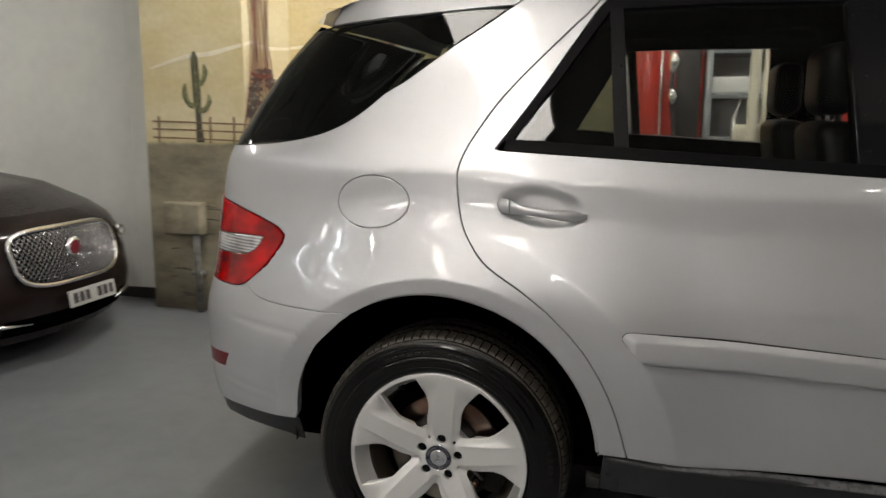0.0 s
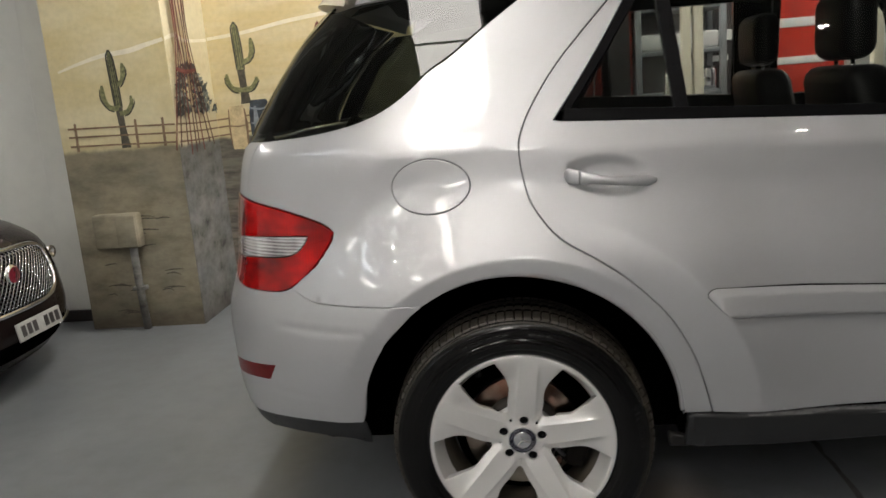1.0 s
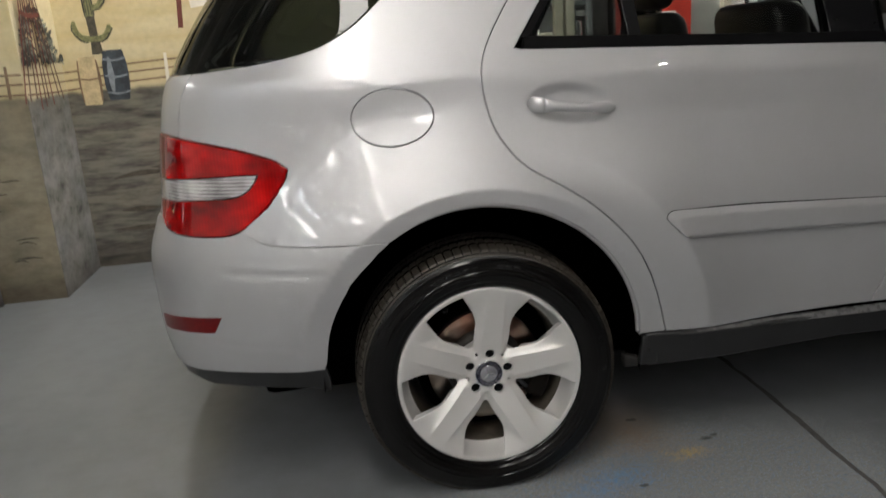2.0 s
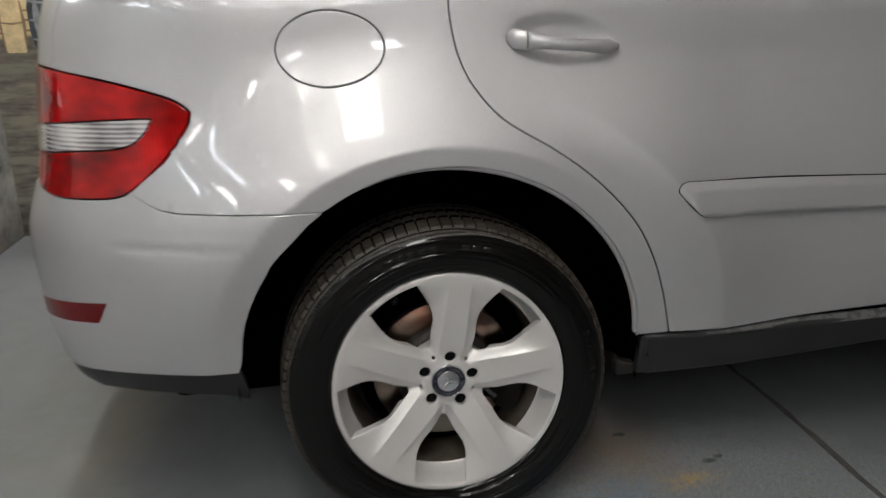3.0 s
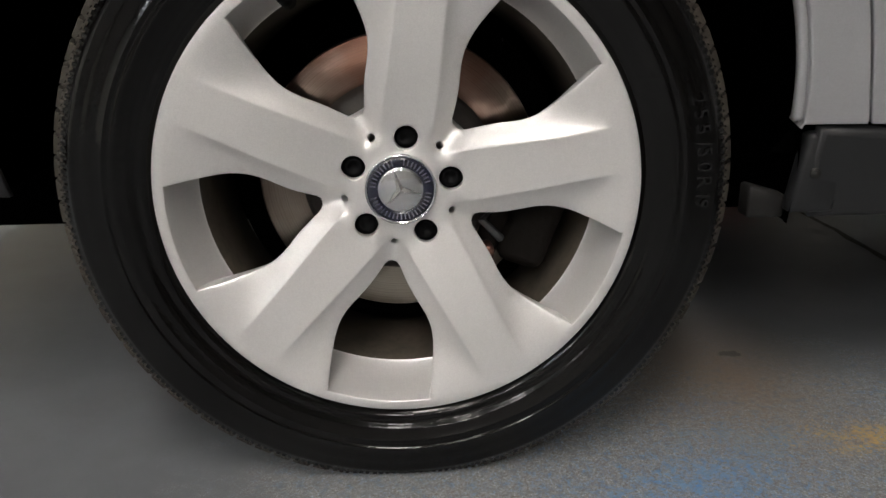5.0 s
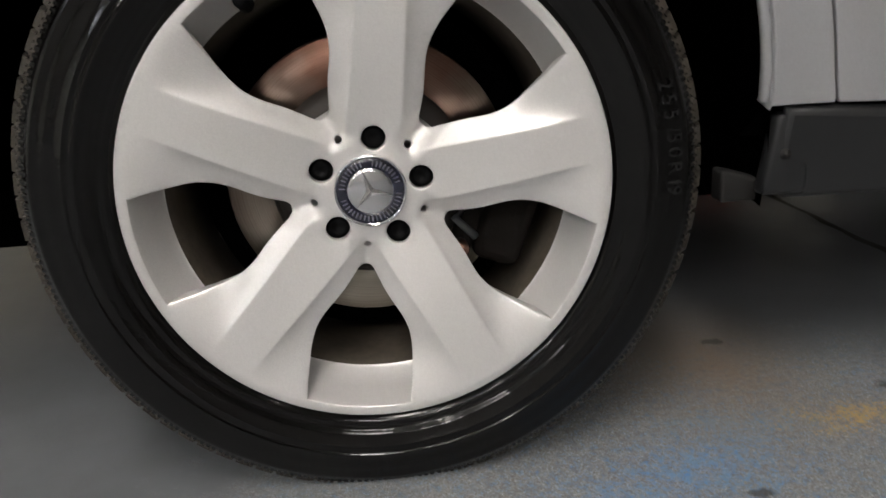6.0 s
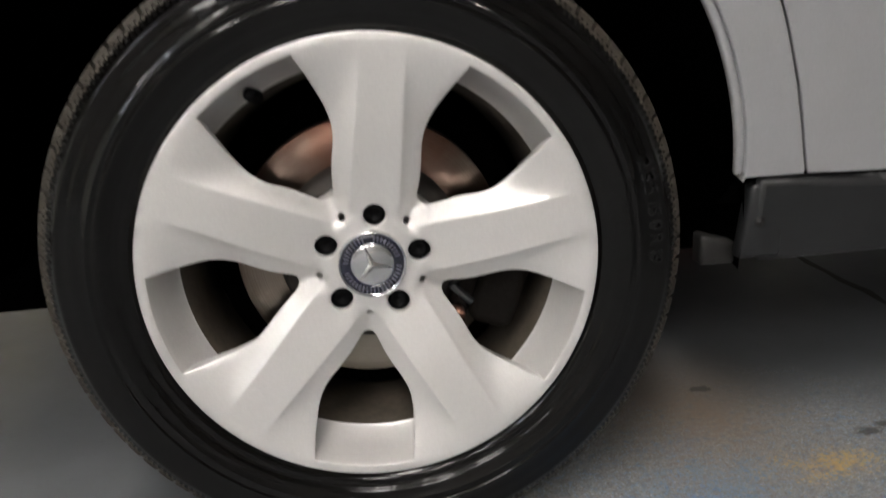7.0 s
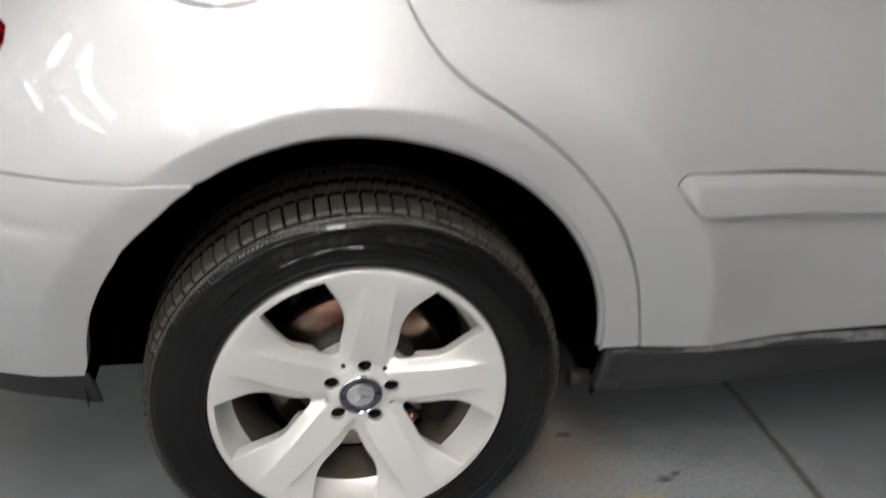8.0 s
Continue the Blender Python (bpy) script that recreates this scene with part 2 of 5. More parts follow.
def panel_mesh(name, outline, shape, holes=(), spacing=0.03, flange=0.02, gap=0.0031, offset=0.0, extra=None, mirror=None, lip=0.002):
    """A curved sheet: an outline in the surface's own two coordinates, lifted by shape(u, v), with turned-in edges.
    offset moves it out along the normal; mirror reflects it in the plane y = mirror."""
    loops = [shrink(clean(outline), gap)] + [shrink(clean(h), -gap) for h in holes]
    pts, edges = [], []
    for loop in loops:
        n0 = len(pts)
        pts += loop
        edges += [(n0 + i, n0 + (i + 1) % len(loop)) for i in range(len(loop))]
    q = np.array(loops[0])
    lo, hi = q.min(0), q.max(0)
    gx, gy = np.meshgrid(np.arange(lo[0], hi[0], spacing), np.arange(lo[1], hi[1], spacing))
    grid = np.stack([gx.ravel() + 1e-5, gy.ravel() + 1e-5], 1)
    if extra is not None:
        grid = np.concatenate([grid, np.array(extra)])
    ok = inside(loops[0], grid)
    for h in loops[1:]:
        ok &= ~inside(h, grid)
    edge = np.array(pts)
    for i in range(0, len(grid), 2000):
        some = slice(i, i + 2000)
        ok[some] &= ((grid[some, None] - edge[None]) ** 2).sum(-1).min(1) > (0.3 * min(spacing, 0.02)) ** 2
    allp = [Vector(p) for p in pts] + [Vector(p) for p in grid[ok]]
    from mathutils.geometry import delaunay_2d_cdt
    v2, _, tris, _, _, _ = delaunay_2d_cdt(allp, edges, [], 0, 1e-6)
    uv = np.array([tuple(v) for v in v2])
    tris = [t for t in tris if len(t) == 3]
    mid = np.array([uv[list(t)].mean(0) for t in tris])
    keep = inside(loops[0], mid)
    for h in loops[1:]:
        keep &= ~inside(h, mid)
    e = 2e-3

    def normals(w):
        a = shape(w[:, 0] + e, w[:, 1]) - shape(w[:, 0] - e, w[:, 1])
        b = shape(w[:, 0], w[:, 1] + e) - shape(w[:, 0], w[:, 1] - e)
        n = np.cross(a, b)
        return n / np.maximum(np.linalg.norm(n, axis=1), 1e-12)[:, None]

    nor = normals(uv)
    pos = shape(uv[:, 0], uv[:, 1]) + nor * offset
    verts, norms = [pos], [nor]
    faces = []
    for t, k in zip(tris, keep):
        if k:
            a, b, c = (uv[i] for i in t)
            faces.append(tuple(t) if (b[0] - a[0]) * (c[1] - a[1]) - (b[1] - a[1]) * (c[0] - a[0]) > 0 else tuple(t)[::-1])
    total = len(pos)
    for k, loop in enumerate(loops if flange else []):
        w = np.array(loop)
        nn = normals(w)
        base_pos = shape(w[:, 0], w[:, 1]) + nn * offset
        tang = np.roll(base_pos, -1, axis=0) - np.roll(base_pos, 1, axis=0)
        out = np.cross(tang, nn) * (1 if signed(loop) > 0 else -1) * (1 if k == 0 else -1)
        out /= np.maximum(np.linalg.norm(out, axis=1), 1e-12)[:, None]
        rows = [(0.0, 0.0, 0.75), (0.6 * lip, 0.35 * lip, 0.6), (lip, lip, 0.1), (lip, flange, 0.0)]
        m = len(w)
        for go, down, mixn in rows:
            verts.append(base_pos + out * go - nn * down)
            nm = nn * mixn + out * (1 - mixn)
            norms.append(nm / np.linalg.norm(nm, axis=1)[:, None])
        ccw = (signed(loop) > 0) == (k == 0)
        for r in range(3):
            for i in range(m):
                j = (i + 1) % m
                a, b, c, d = total + r * m + i, total + r * m + j, total + (r + 1) * m + j, total + (r + 1) * m + i
                faces.append((a, d, c, b) if ccw else (a, b, c, d))
        total += 4 * m
    verts, norms = np.concatenate(verts), np.concatenate(norms)
    if mirror is not None:
        verts[:, 1] = 2 * mirror - verts[:, 1]
        norms[:, 1] *= -1
        faces = [f[::-1] for f in faces]
    me = bpy.data.meshes.new(name)
    me.from_pydata(verts.tolist(), [], faces)
    for p in me.polygons:
        p.use_smooth = True
    me.normals_split_custom_set_from_vertices(norms.tolist())
    return me


def panel(name, outline, shape, material, parent, label="", **more):
    me = panel_mesh(name, outline, shape, **more)
    me.materials.append(material)
    ob = new(name, me)
    ob.parent = parent
    if label:
        ob["label"] = label
    return ob


# ---- the shape of the car's skin ----
YC = 0.90
HZ = 0.347
U0, UE, U1, UF, LF, NX = -0.2, -1.65, 3.1, 4.5, 3.785, 3.0
WHEELBASE = 2.915


def smooth(xs, ys, x):
    xs, ys = np.asarray(xs, float), np.asarray(ys, float)
    m = np.gradient(ys, xs)
    x = np.clip(x, xs[0], xs[-1])
    i = np.clip(np.searchsorted(xs, x) - 1, 0, len(xs) - 2)
    h = xs[i + 1] - xs[i]
    t = (x - xs[i]) / h
    return (1 + 2 * t) * (1 - t) ** 2 * ys[i] + t * (1 - t) ** 2 * h * m[i] + t * t * (3 - 2 * t) * ys[i + 1] + t * t * (t - 1) * h * m[i + 1]


def step(a, b, x):
    t = np.clip((x - a) / (b - a), 0, 1)
    return t * t * (3 - 2 * t)


def flare(x, z):
    """Wheel-arch bulge: a band that leans out to a crest, then a long fall back to the body."""
    out = 0.0
    for cx in (0.0, WHEELBASE):
        dx, dz = x - cx, z - HZ
        r = np.hypot(dx, dz)
        ang = np.degrees(np.arctan2(dz, dx))
        wide = 1 - step(40, 82, ang)
        t1 = np.clip((r - .528) / .27, 0, 1)
        t2 = np.clip((r - .650) / .25, 0, 1)
        fall = (1 - wide) * (0.4 * (1 - t1) ** 2 + 0.6 * (1 - step(0, 1, t1))) + wide * (0.6 * (1 - t2) ** 2 + 0.4 * (1 - step(0, 1, t2)))
        q1, q2 = (.528 - r) / 0.07, (.650 - r) / 0.09
        band = 0.013 * (1 - .75 * wide) * np.clip(0.5 * (q1 + np.sqrt(q1 * q1 + 0.006)) - 0.02, 0, 1.1)
        band = band + 0.014 * wide * np.clip(0.5 * (q2 + np.sqrt(q2 * q2 + 0.006)) - 0.02, 0, 1.6)
        out = out - (0.054 * fall - band) * (0.44 + 0.56 * step(0.38, 0.68, z))
    return out


def base(z):
    return smooth([.2, .33, .41, .55, .72, .82, .95, 1.05, 1.135, 1.155, 1.175, 1.22, 1.27, 1.5, 1.68, 1.8],
                  [.07, .045, .024, .006, -.006, 0, .024, .039, .045, .0475, .0550, .075, .095, .172, .25, .33], z)


def rear(z):
    return smooth([.25, .38, .55, .70, .77, .82, .95, 1.05, 1.18, 1.3, 1.5, 1.66, 1.8],
                  [.93, .98, 1.0, .985, .95, .92, .89, .87, .835, .77, .63, .50, .40], z)


def wrap(d, a_all, b_all):
    """How far a point at the share d along the rounded end lies along x and y."""
    k = np.linspace(0, 1, 90)
    ph = np.pi / 2 * k * k * (3 - 2 * k)
    sx, cy = np.sin(ph) ** (2 / NX), 1 - np.cos(ph) ** (2 / NX)
    ax = np.round(a_all, 3)
    out = np.zeros((2, len(d)))
    for a in np.unique(ax):
        m = ax == a
        b = float(np.mean(b_all[m]))
        s = np.r_[0, np.cumsum(np.hypot(np.diff(a * sx), np.diff(b * cy)))]
        s /= s[-1]
        out[0, m] = np.interp(d[m], s, sx) * a_all[m]
        out[1, m] = np.interp(d[m], s, cy) * b_all[m]
    return out


def corner(z):
    """How much squarer the tail's corner is than the plain curve."""
    return smooth([.3, .68, .75, .85, .95, 1.05, 1.3, 1.4, 1.5, 1.57, 1.7], [0, 0, .008, .028, .038, .044, .044, .036, .028, .012, 0], z)


def skin(u, z):
    u, z = np.broadcast_arrays(np.asarray(u, float), np.asarray(z, float))
    shape = u.shape
    u, z = u.ravel(), z.ravel()
    tilt = 0.045 * np.clip(u, -.6, 2.2) * step(.92, 1.08, z) * (1 - step(1.22, 1.3, z))
    b, f = base(z + tilt), flare(u, z)
    x, y = np.clip(u, U0, U1), b + f
    m = u < U0
    if m.any():
        o = wrap(np.clip((U0 - u[m]) / (U0 - UE), 0, 1), rear(z[m]) + U0, YC - b[m] - f[m])
        share = np.clip((U0 - u[m]) / (U0 - UE), 0, 1)
        x[m] -= o[0] + corner(z[m]) * step(.25, .45, share) - .04 * step(.45, 1, share) * step(.75, .95, z[m])
        y[m] += o[1]
    m = u > U1
    if m.any():
        o = wrap(np.clip((u[m] - U1) / (UF - U1), 0, 1), LF - U1 - 0.25 * step(.7, 1.05, z[m]), YC - b[m] - f[m])
        x[m] += o[0]
        y[m] += o[1]
    return np.stack([x, y, z], -1).reshape(shape + (3,))


def crest_points():
    """Rows of points along the arch crest, so that the sheet folds on it."""
    out = []
    for i in range(150):
        a = -8 + 200 * i / 149
        for crest in ((.528, .650) if a < 84 else (.528,)):
            for d in (-.022, -.012, -.006, 0, .006, .012, .022):
                r = crest + d
                out.append((r * math.cos(radians(a)), HZ + r * math.sin(radians(a))))
    return out


def arch_line(cx, z_from, n=60, grow=0.0):
    """The wheel opening, from the front foot over the top to the rear foot."""
    out = []
    for i in range(n + 1):
        a = math.radians(-6 + 192 * i / n)
        r = 0.446 + 0.042 * max(math.sin(a), 0.0) ** 1.2 + grow
        p = (cx + r * math.cos(a), HZ + r * math.sin(a))
        out.append((p[0], max(p[1], z_from)))
    return clean(out)


# ---- the silver off-roader ----
suv = thing("off_road_car", "silver off-road estate car with tinted glass on grey floor", "car")

GAP = [(.41, 1.645), (.361, 1.588), (.299, 1.526), (.159, 1.378), (.083, 1.272), (.046, 1.20), (.037, 1.14), (.050, 1.05),
       (.078, .985), (.132, .920), (.235, .854), (.318, .790), (.400, .703), (.455, .610), (.490, .520), (.515, .43), (.522, .405)]
BUMPER_LINE = [(-.245, .763), (-.344, .766), (-.467, .768), (-.555, .771), (-.60, .782), (-.650, .807)]
LAMP_FRONT = [(-.650, .807), (-.604, .842), (-.556, .890), (-.518, .942), (-.514, .962), (-.53, .975), (-.575, .994), (-.715, 1.030), (-.85, 1.050), (-.985, 1.056)]
LAMP_BACK = [(-.985, 1.056), (-1.075, 1.052), (-1.095, .98), (-1.06, .86), (-1.02, .815), (-.97, .793)]
LAMP_FOOT = [(-.97, .793), (-.854, .787), (-.70, .793), (-.650, .807)]
HATCH_GAP = [(-.85, 1.050), (-.847, 1.10), (-.836, 1.15), (-.80, 1.2165)]
GLASS_LOW = [(-.90, 1.213), (-.75, 1.218), (-.60, 1.229), (-.47, 1.247), (-.38, 1.271), (-.29, 1.313), (-.19, 1.378), (-.13, 1.414),
             (-.01, 1.502), (.094, 1.572), (.157, 1.616), (.20, 1.645)]
GLASS_TOP = [(.157, 1.616), (.041, 1.609), (-.157, 1.594), (-.35, 1.582), (-.53, 1.576)]
BELT = [(1.19, 1.163), (.96, 1.176), (.5, 1.200), (.15, 1.219), (.136, 1.223)]
DOOR_FRONT = [(1.165, .412), (1.205, .52), (1.232, .70), (1.235, .92), (1.215, 1.09), (1.19, 1.163)]
SILL_LINE = [(.522, .405), (.66, .402), (.80, .404), (1.05, .412), (1.165, .412)]
BUMPER_FOOT = [(UE, .352), (-1.30, .350), (-1.06, .360), (-.825, .388), (-.69, .402), (-.585, .409), (-.455, .411)]

arch = arch_line(0.0, .405)
top_i = next(i for i, p in enumerate(arch) if p[0] < -.245)
arch_front, arch_rear = arch[:top_i], arch[top_i:]
arch_rear = [p for p in arch_rear if p[1] > .413]


def door_skin(cx, cz):
    """The skin with the scooped hollow behind a door handle."""

    def shape(u, z):
        p = skin(u, z)
        dx, dz = (np.asarray(u) - cx) / 0.124, (np.asarray(z) - cz - .006 + 0.08 * (np.asarray(u) - cx)) / 0.056
        d = np.sqrt(dx * dx + dz * dz)
        p[..., 1] += 0.014 * step(0.0, 0.55, 1 - d)
        return p

    extra = []
    for i in range(1, 14):
        for k in range(int(6 + 5 * i)):
            a, r = 2 * math.pi * k / int(6 + 5 * i), i / 13 * 1.04
            extra.append((cx + 0.124 * r * math.cos(a), cz + .006 + 0.056 * r * math.sin(a) - 0.08 * 0.124 * r * math.cos(a)))
    return shape, extra


def sheet(fn, nu, nv, flip=False):
    v = [fn(i / nu, j / nv) for i in range(nu + 1) for j in range(nv + 1)]
    f = []
    for i in range(nu):
        for j in range(nv):
            q = (i * (nv + 1) + j, (i + 1) * (nv + 1) + j, (i + 1) * (nv + 1) + j + 1, i * (nv + 1) + j + 1)
            f.append(q[::-1] if flip else q)
    return v, f


def ellipse(cx, cz, rx, rz, n=72):
    return [(cx + rx * math.cos(2 * math.pi * i / n), cz + rz * math.sin(2 * math.pi * i / n)) for i in range(n)]


# rear wing, from the door gap to the lamp, with the round fuel flap
FLAP = ellipse(-.210, 1.072, .113, .0725)
WING = (curve(GAP) + [(.446, .405)] + arch_front + curve(BUMPER_LINE) + curve(LAMP_FRONT[:-1]) + curve(HATCH_GAP) + curve([HATCH_GAP[-1]] + GLASS_LOW[1:]))
wing = panel("rear_wing", WING, skin, SILVER, suv, "silver rear wing with flared wheel arch", holes=[FLAP], spacing=.022, flange=.03, extra=crest_points())
panel("rear_wing", WING, skin, SILVER, suv, mirror=YC, spacing=.06, flange=.03)
panel("fuel_flap", FLAP, skin, SILVER, wing, "round silver fuel flap", spacing=.02, flange=.015, gap=.0026)
BUMPER = curve(BUMPER_LINE)[::-1] + arch_rear + curve(BUMPER_FOOT)[::-1] + [(UE, .785), (-1.3, .786)] + curve(LAMP_FOOT)
REFLECTOR = [(-1.085, .520), (-.90, .548), (-.736, .567), (-.773, .517), (-.92, .500), (-1.09, .476)]
REFL = curve([REFLECTOR[0], REFLECTOR[1], REFLECTOR[2]]) + curve([REFLECTOR[3], REFLECTOR[4], REFLECTOR[5]])
for side in (None, YC):
    bumper = panel("rear_bumper", BUMPER, skin, SILVER, suv, "silver rear bumper", holes=[REFL], spacing=.016 if side is None else .05, flange=.03, gap=.002, mirror=side)
    panel("bumper_reflector", REFL, skin, RED_REFLEX, bumper, "red reflector strip", spacing=.03, flange=.01, gap=.001, mirror=side)
    panel("bumper_valance", curve(BUMPER_FOOT) + [(-.4515, .411), (-.449, .380), (-.450, .336), (-.462, .337), (-.50, .352), (-.58, .356), (-.70, .350), (-1.08, .310), (UE, .295)], skin, CLADDING, suv,
          "dark grey plastic lower edge", spacing=.04, flange=.006, gap=.0, offset=-.004, mirror=side)
    panel("hatch_panel", curve(HATCH_GAP)[::-1] + curve(LAMP_BACK) + [(-1.3, .79), (UE, .79), (UE, 1.205), (-1.2, 1.21), (-.90, 1.2135)], skin, SILVER, suv, spacing=.04, mirror=side)
    panel("rear_glass", [(-.915, 1.218), (-1.2, 1.214), (UE, 1.209), (UE, 1.60), (-1.0, 1.60), (-.70, 1.585), (-.80, 1.50), (-.90, 1.36), (-.93, 1.26)], skin, TINT, suv,
          spacing=.05, flange=.008, offset=-.003, mirror=side)
    # tail lamp
    lamp_line = curve(LAMP_FRONT) + curve(LAMP_BACK) + curve(LAMP_FOOT)
    lamp = panel("tail_lamp", lamp_line, skin, BLACK_TRIM, suv, "red tail lamp with clear middle band", spacing=.03, flange=.03, gap=.002, offset=-.010, mirror=side)
    band_top = [(-1.09, .922), (-.97, .930), (-.80, .942), (-.630, .950), (-.603, .949)]
    band_foot = [(-.612, .930), (-.660, .897), (-.80, .886), (-.967, .873), (-1.075, .868)]
    panel("red_lens", curve(LAMP_FRONT[3:]) + curve(LAMP_BACK[:3])[:-1] + [(-1.088, .926)] + curve(band_top)[1:] + curve(band_foot[:2])[:2], skin, RED_LENS, lamp,
          "red upper lens", spacing=.02, flange=.012, gap=.0044, offset=.004, mirror=side)
    panel("clear_lens", curve(band_top) + curve(band_foot), skin, CLEAR_LENS, lamp, "clear lens band", spacing=.02, flange=.012, gap=.002, offset=.0035, mirror=side)
    panel("red_lens", curve(LAMP_FRONT[:4]) + [(-.5185, .948)] + curve(band_foot)[:1] + curve(band_foot)[1:] + [(-1.06, .86)] + curve(LAMP_BACK[3:]) + curve(LAMP_FOOT), skin, RED_LENS, lamp,
          "red lower lens", spacing=.02, flange=.012, gap=.0044, offset=.004, mirror=side)
    # rear side glass
    panel("quarter_glass", curve(GLASS_LOW[:-1]) + curve(GLASS_TOP)[1:] + [(-.70, 1.568), (-.79, 1.50), (-.88, 1.36), (-.905, 1.26)], skin, TINT, suv,
          "dark tinted rear side glass", spacing=.03, flange=.008, gap=.004, offset=-.002, mirror=side)
    # roof edge above the side glass
    panel("roof_edge", curve(GLASS_TOP)[::-1] + [(.20, 1.645), (.41, 1.645), (1.15, 1.648), (1.75, 1.60), (1.8, 1.63), (1.5, 1.69), (.5, 1.70), (-.2, 1.675), (-.52, 1.64)], skin, SILVER, suv,
          spacing=.04, gap=.003, mirror=side)

# doors
WINDOW_REAR = [(.136, 1.223), (.255, 1.390), (.377, 1.580), (.43, 1.645)]
HANDLE = (.268, 1.066)
shape_d, extra_d = door_skin(*HANDLE)
DOOR = curve(GAP)[::-1] + curve(WINDOW_REAR)[::-1] + curve(BELT)[::-1][1:] + curve(DOOR_FRONT)[::-1][1:] + curve(SILL_LINE)[::-1][1:-1]


def handle_bar(parent, cx, cz, mirror=None):
    """A tapered bar handle with a separate rear cap, over its hollow."""
    def bar(t0, t1, n, m=14):
        v, f = [], []
        for i in range(n + 1):
            t = t0 + (t1 - t0) * i / n
            u = cx - 0.116 + 0.238 * t
            z = cz + 0.012 - 0.026 * t - .004 * math.sin(math.pi * t)
            grip = .0205 - .0085 * float(step(.10, .35, t)) + .0035 * float(step(.55, .9, t))
            h = grip * math.sin(math.pi * min(t * 7 + 0.09, 0.5)) * (1 - 0.62 * float(step(0.86, 1.0, t)))
            d = 0.010 * math.sin(math.pi * min(t * 7 + 0.09, 0.5)) * (1 - 0.5 * float(step(0.88, 1.0, t)))
            p = skin(u, z)
            bow = 0.030 * math.sin(math.pi * t) ** 0.6 + 0.003
            for k in range(m):
                a = 2 * math.pi * k / m
                y = p[1] - bow - d * math.cos(a)
                v.append((p[0], y if mirror is None else 2 * mirror - y, z + h * math.sin(a)))
        for i in range(n):
            for k in range(m):
                q = (k + 1) % m
                face = (i * m + k, i * m + q, (i + 1) * m + q, (i + 1) * m + k)
                f.append(face[::-1] if mirror is None else face)
        f.append(tuple(range(m)))
        f.append(tuple(range(n * m, n * m + m))[::-1])
        return v, f

    handle = part("door_handle", bar(.165, 1.0, 26), SILVER, parent, "silver bar door handle")
    part("handle_cap", bar(0.0, .158, 8), SILVER, handle, "silver lock cap at the end of the handle")
    return handle


def strip_top(u):
    return .7685 - .052 * (u - .53)


STRIP = (curve([(.499, .752), (.500, .7605), (.507, .7670), (.520, strip_top(.520) + .0005)], .003) + [(u, strip_top(u)) for u in np.linspace(.545, 1.222, 40).tolist()]
         + [(u, .6905 - .044 * (u - .59)) for u in np.linspace(1.225, .60, 40).tolist()] + curve([(.580, .6912), (.562, .6945), (.545, .7035), (.520, .728), (.499, .752)], .003))


def strip_skin(u, z):
    """The skin raised into a bar with a bevelled top edge."""
    p = skin(u, z)
    along = (np.asarray(u, float) - .54) / .68
    straight = skin(np.full(np.shape(z), .54), z)[..., 1] * (1 - along) + skin(np.full(np.shape(z), 1.22), z)[..., 1] * along
    p[..., 1] = .65 * p[..., 1] + .35 * np.minimum(p[..., 1], straight)
    top = strip_top(np.asarray(u, float))
    low = top - .075
    k = (np.asarray(z) - low) / (top - low)
    p[..., 1] -= .009 * np.clip(k / .10, 0, 1) * np.clip((1.02 - k) / .24, 0, 1) ** .9 * step(.500, .535, np.asarray(u))
    return p


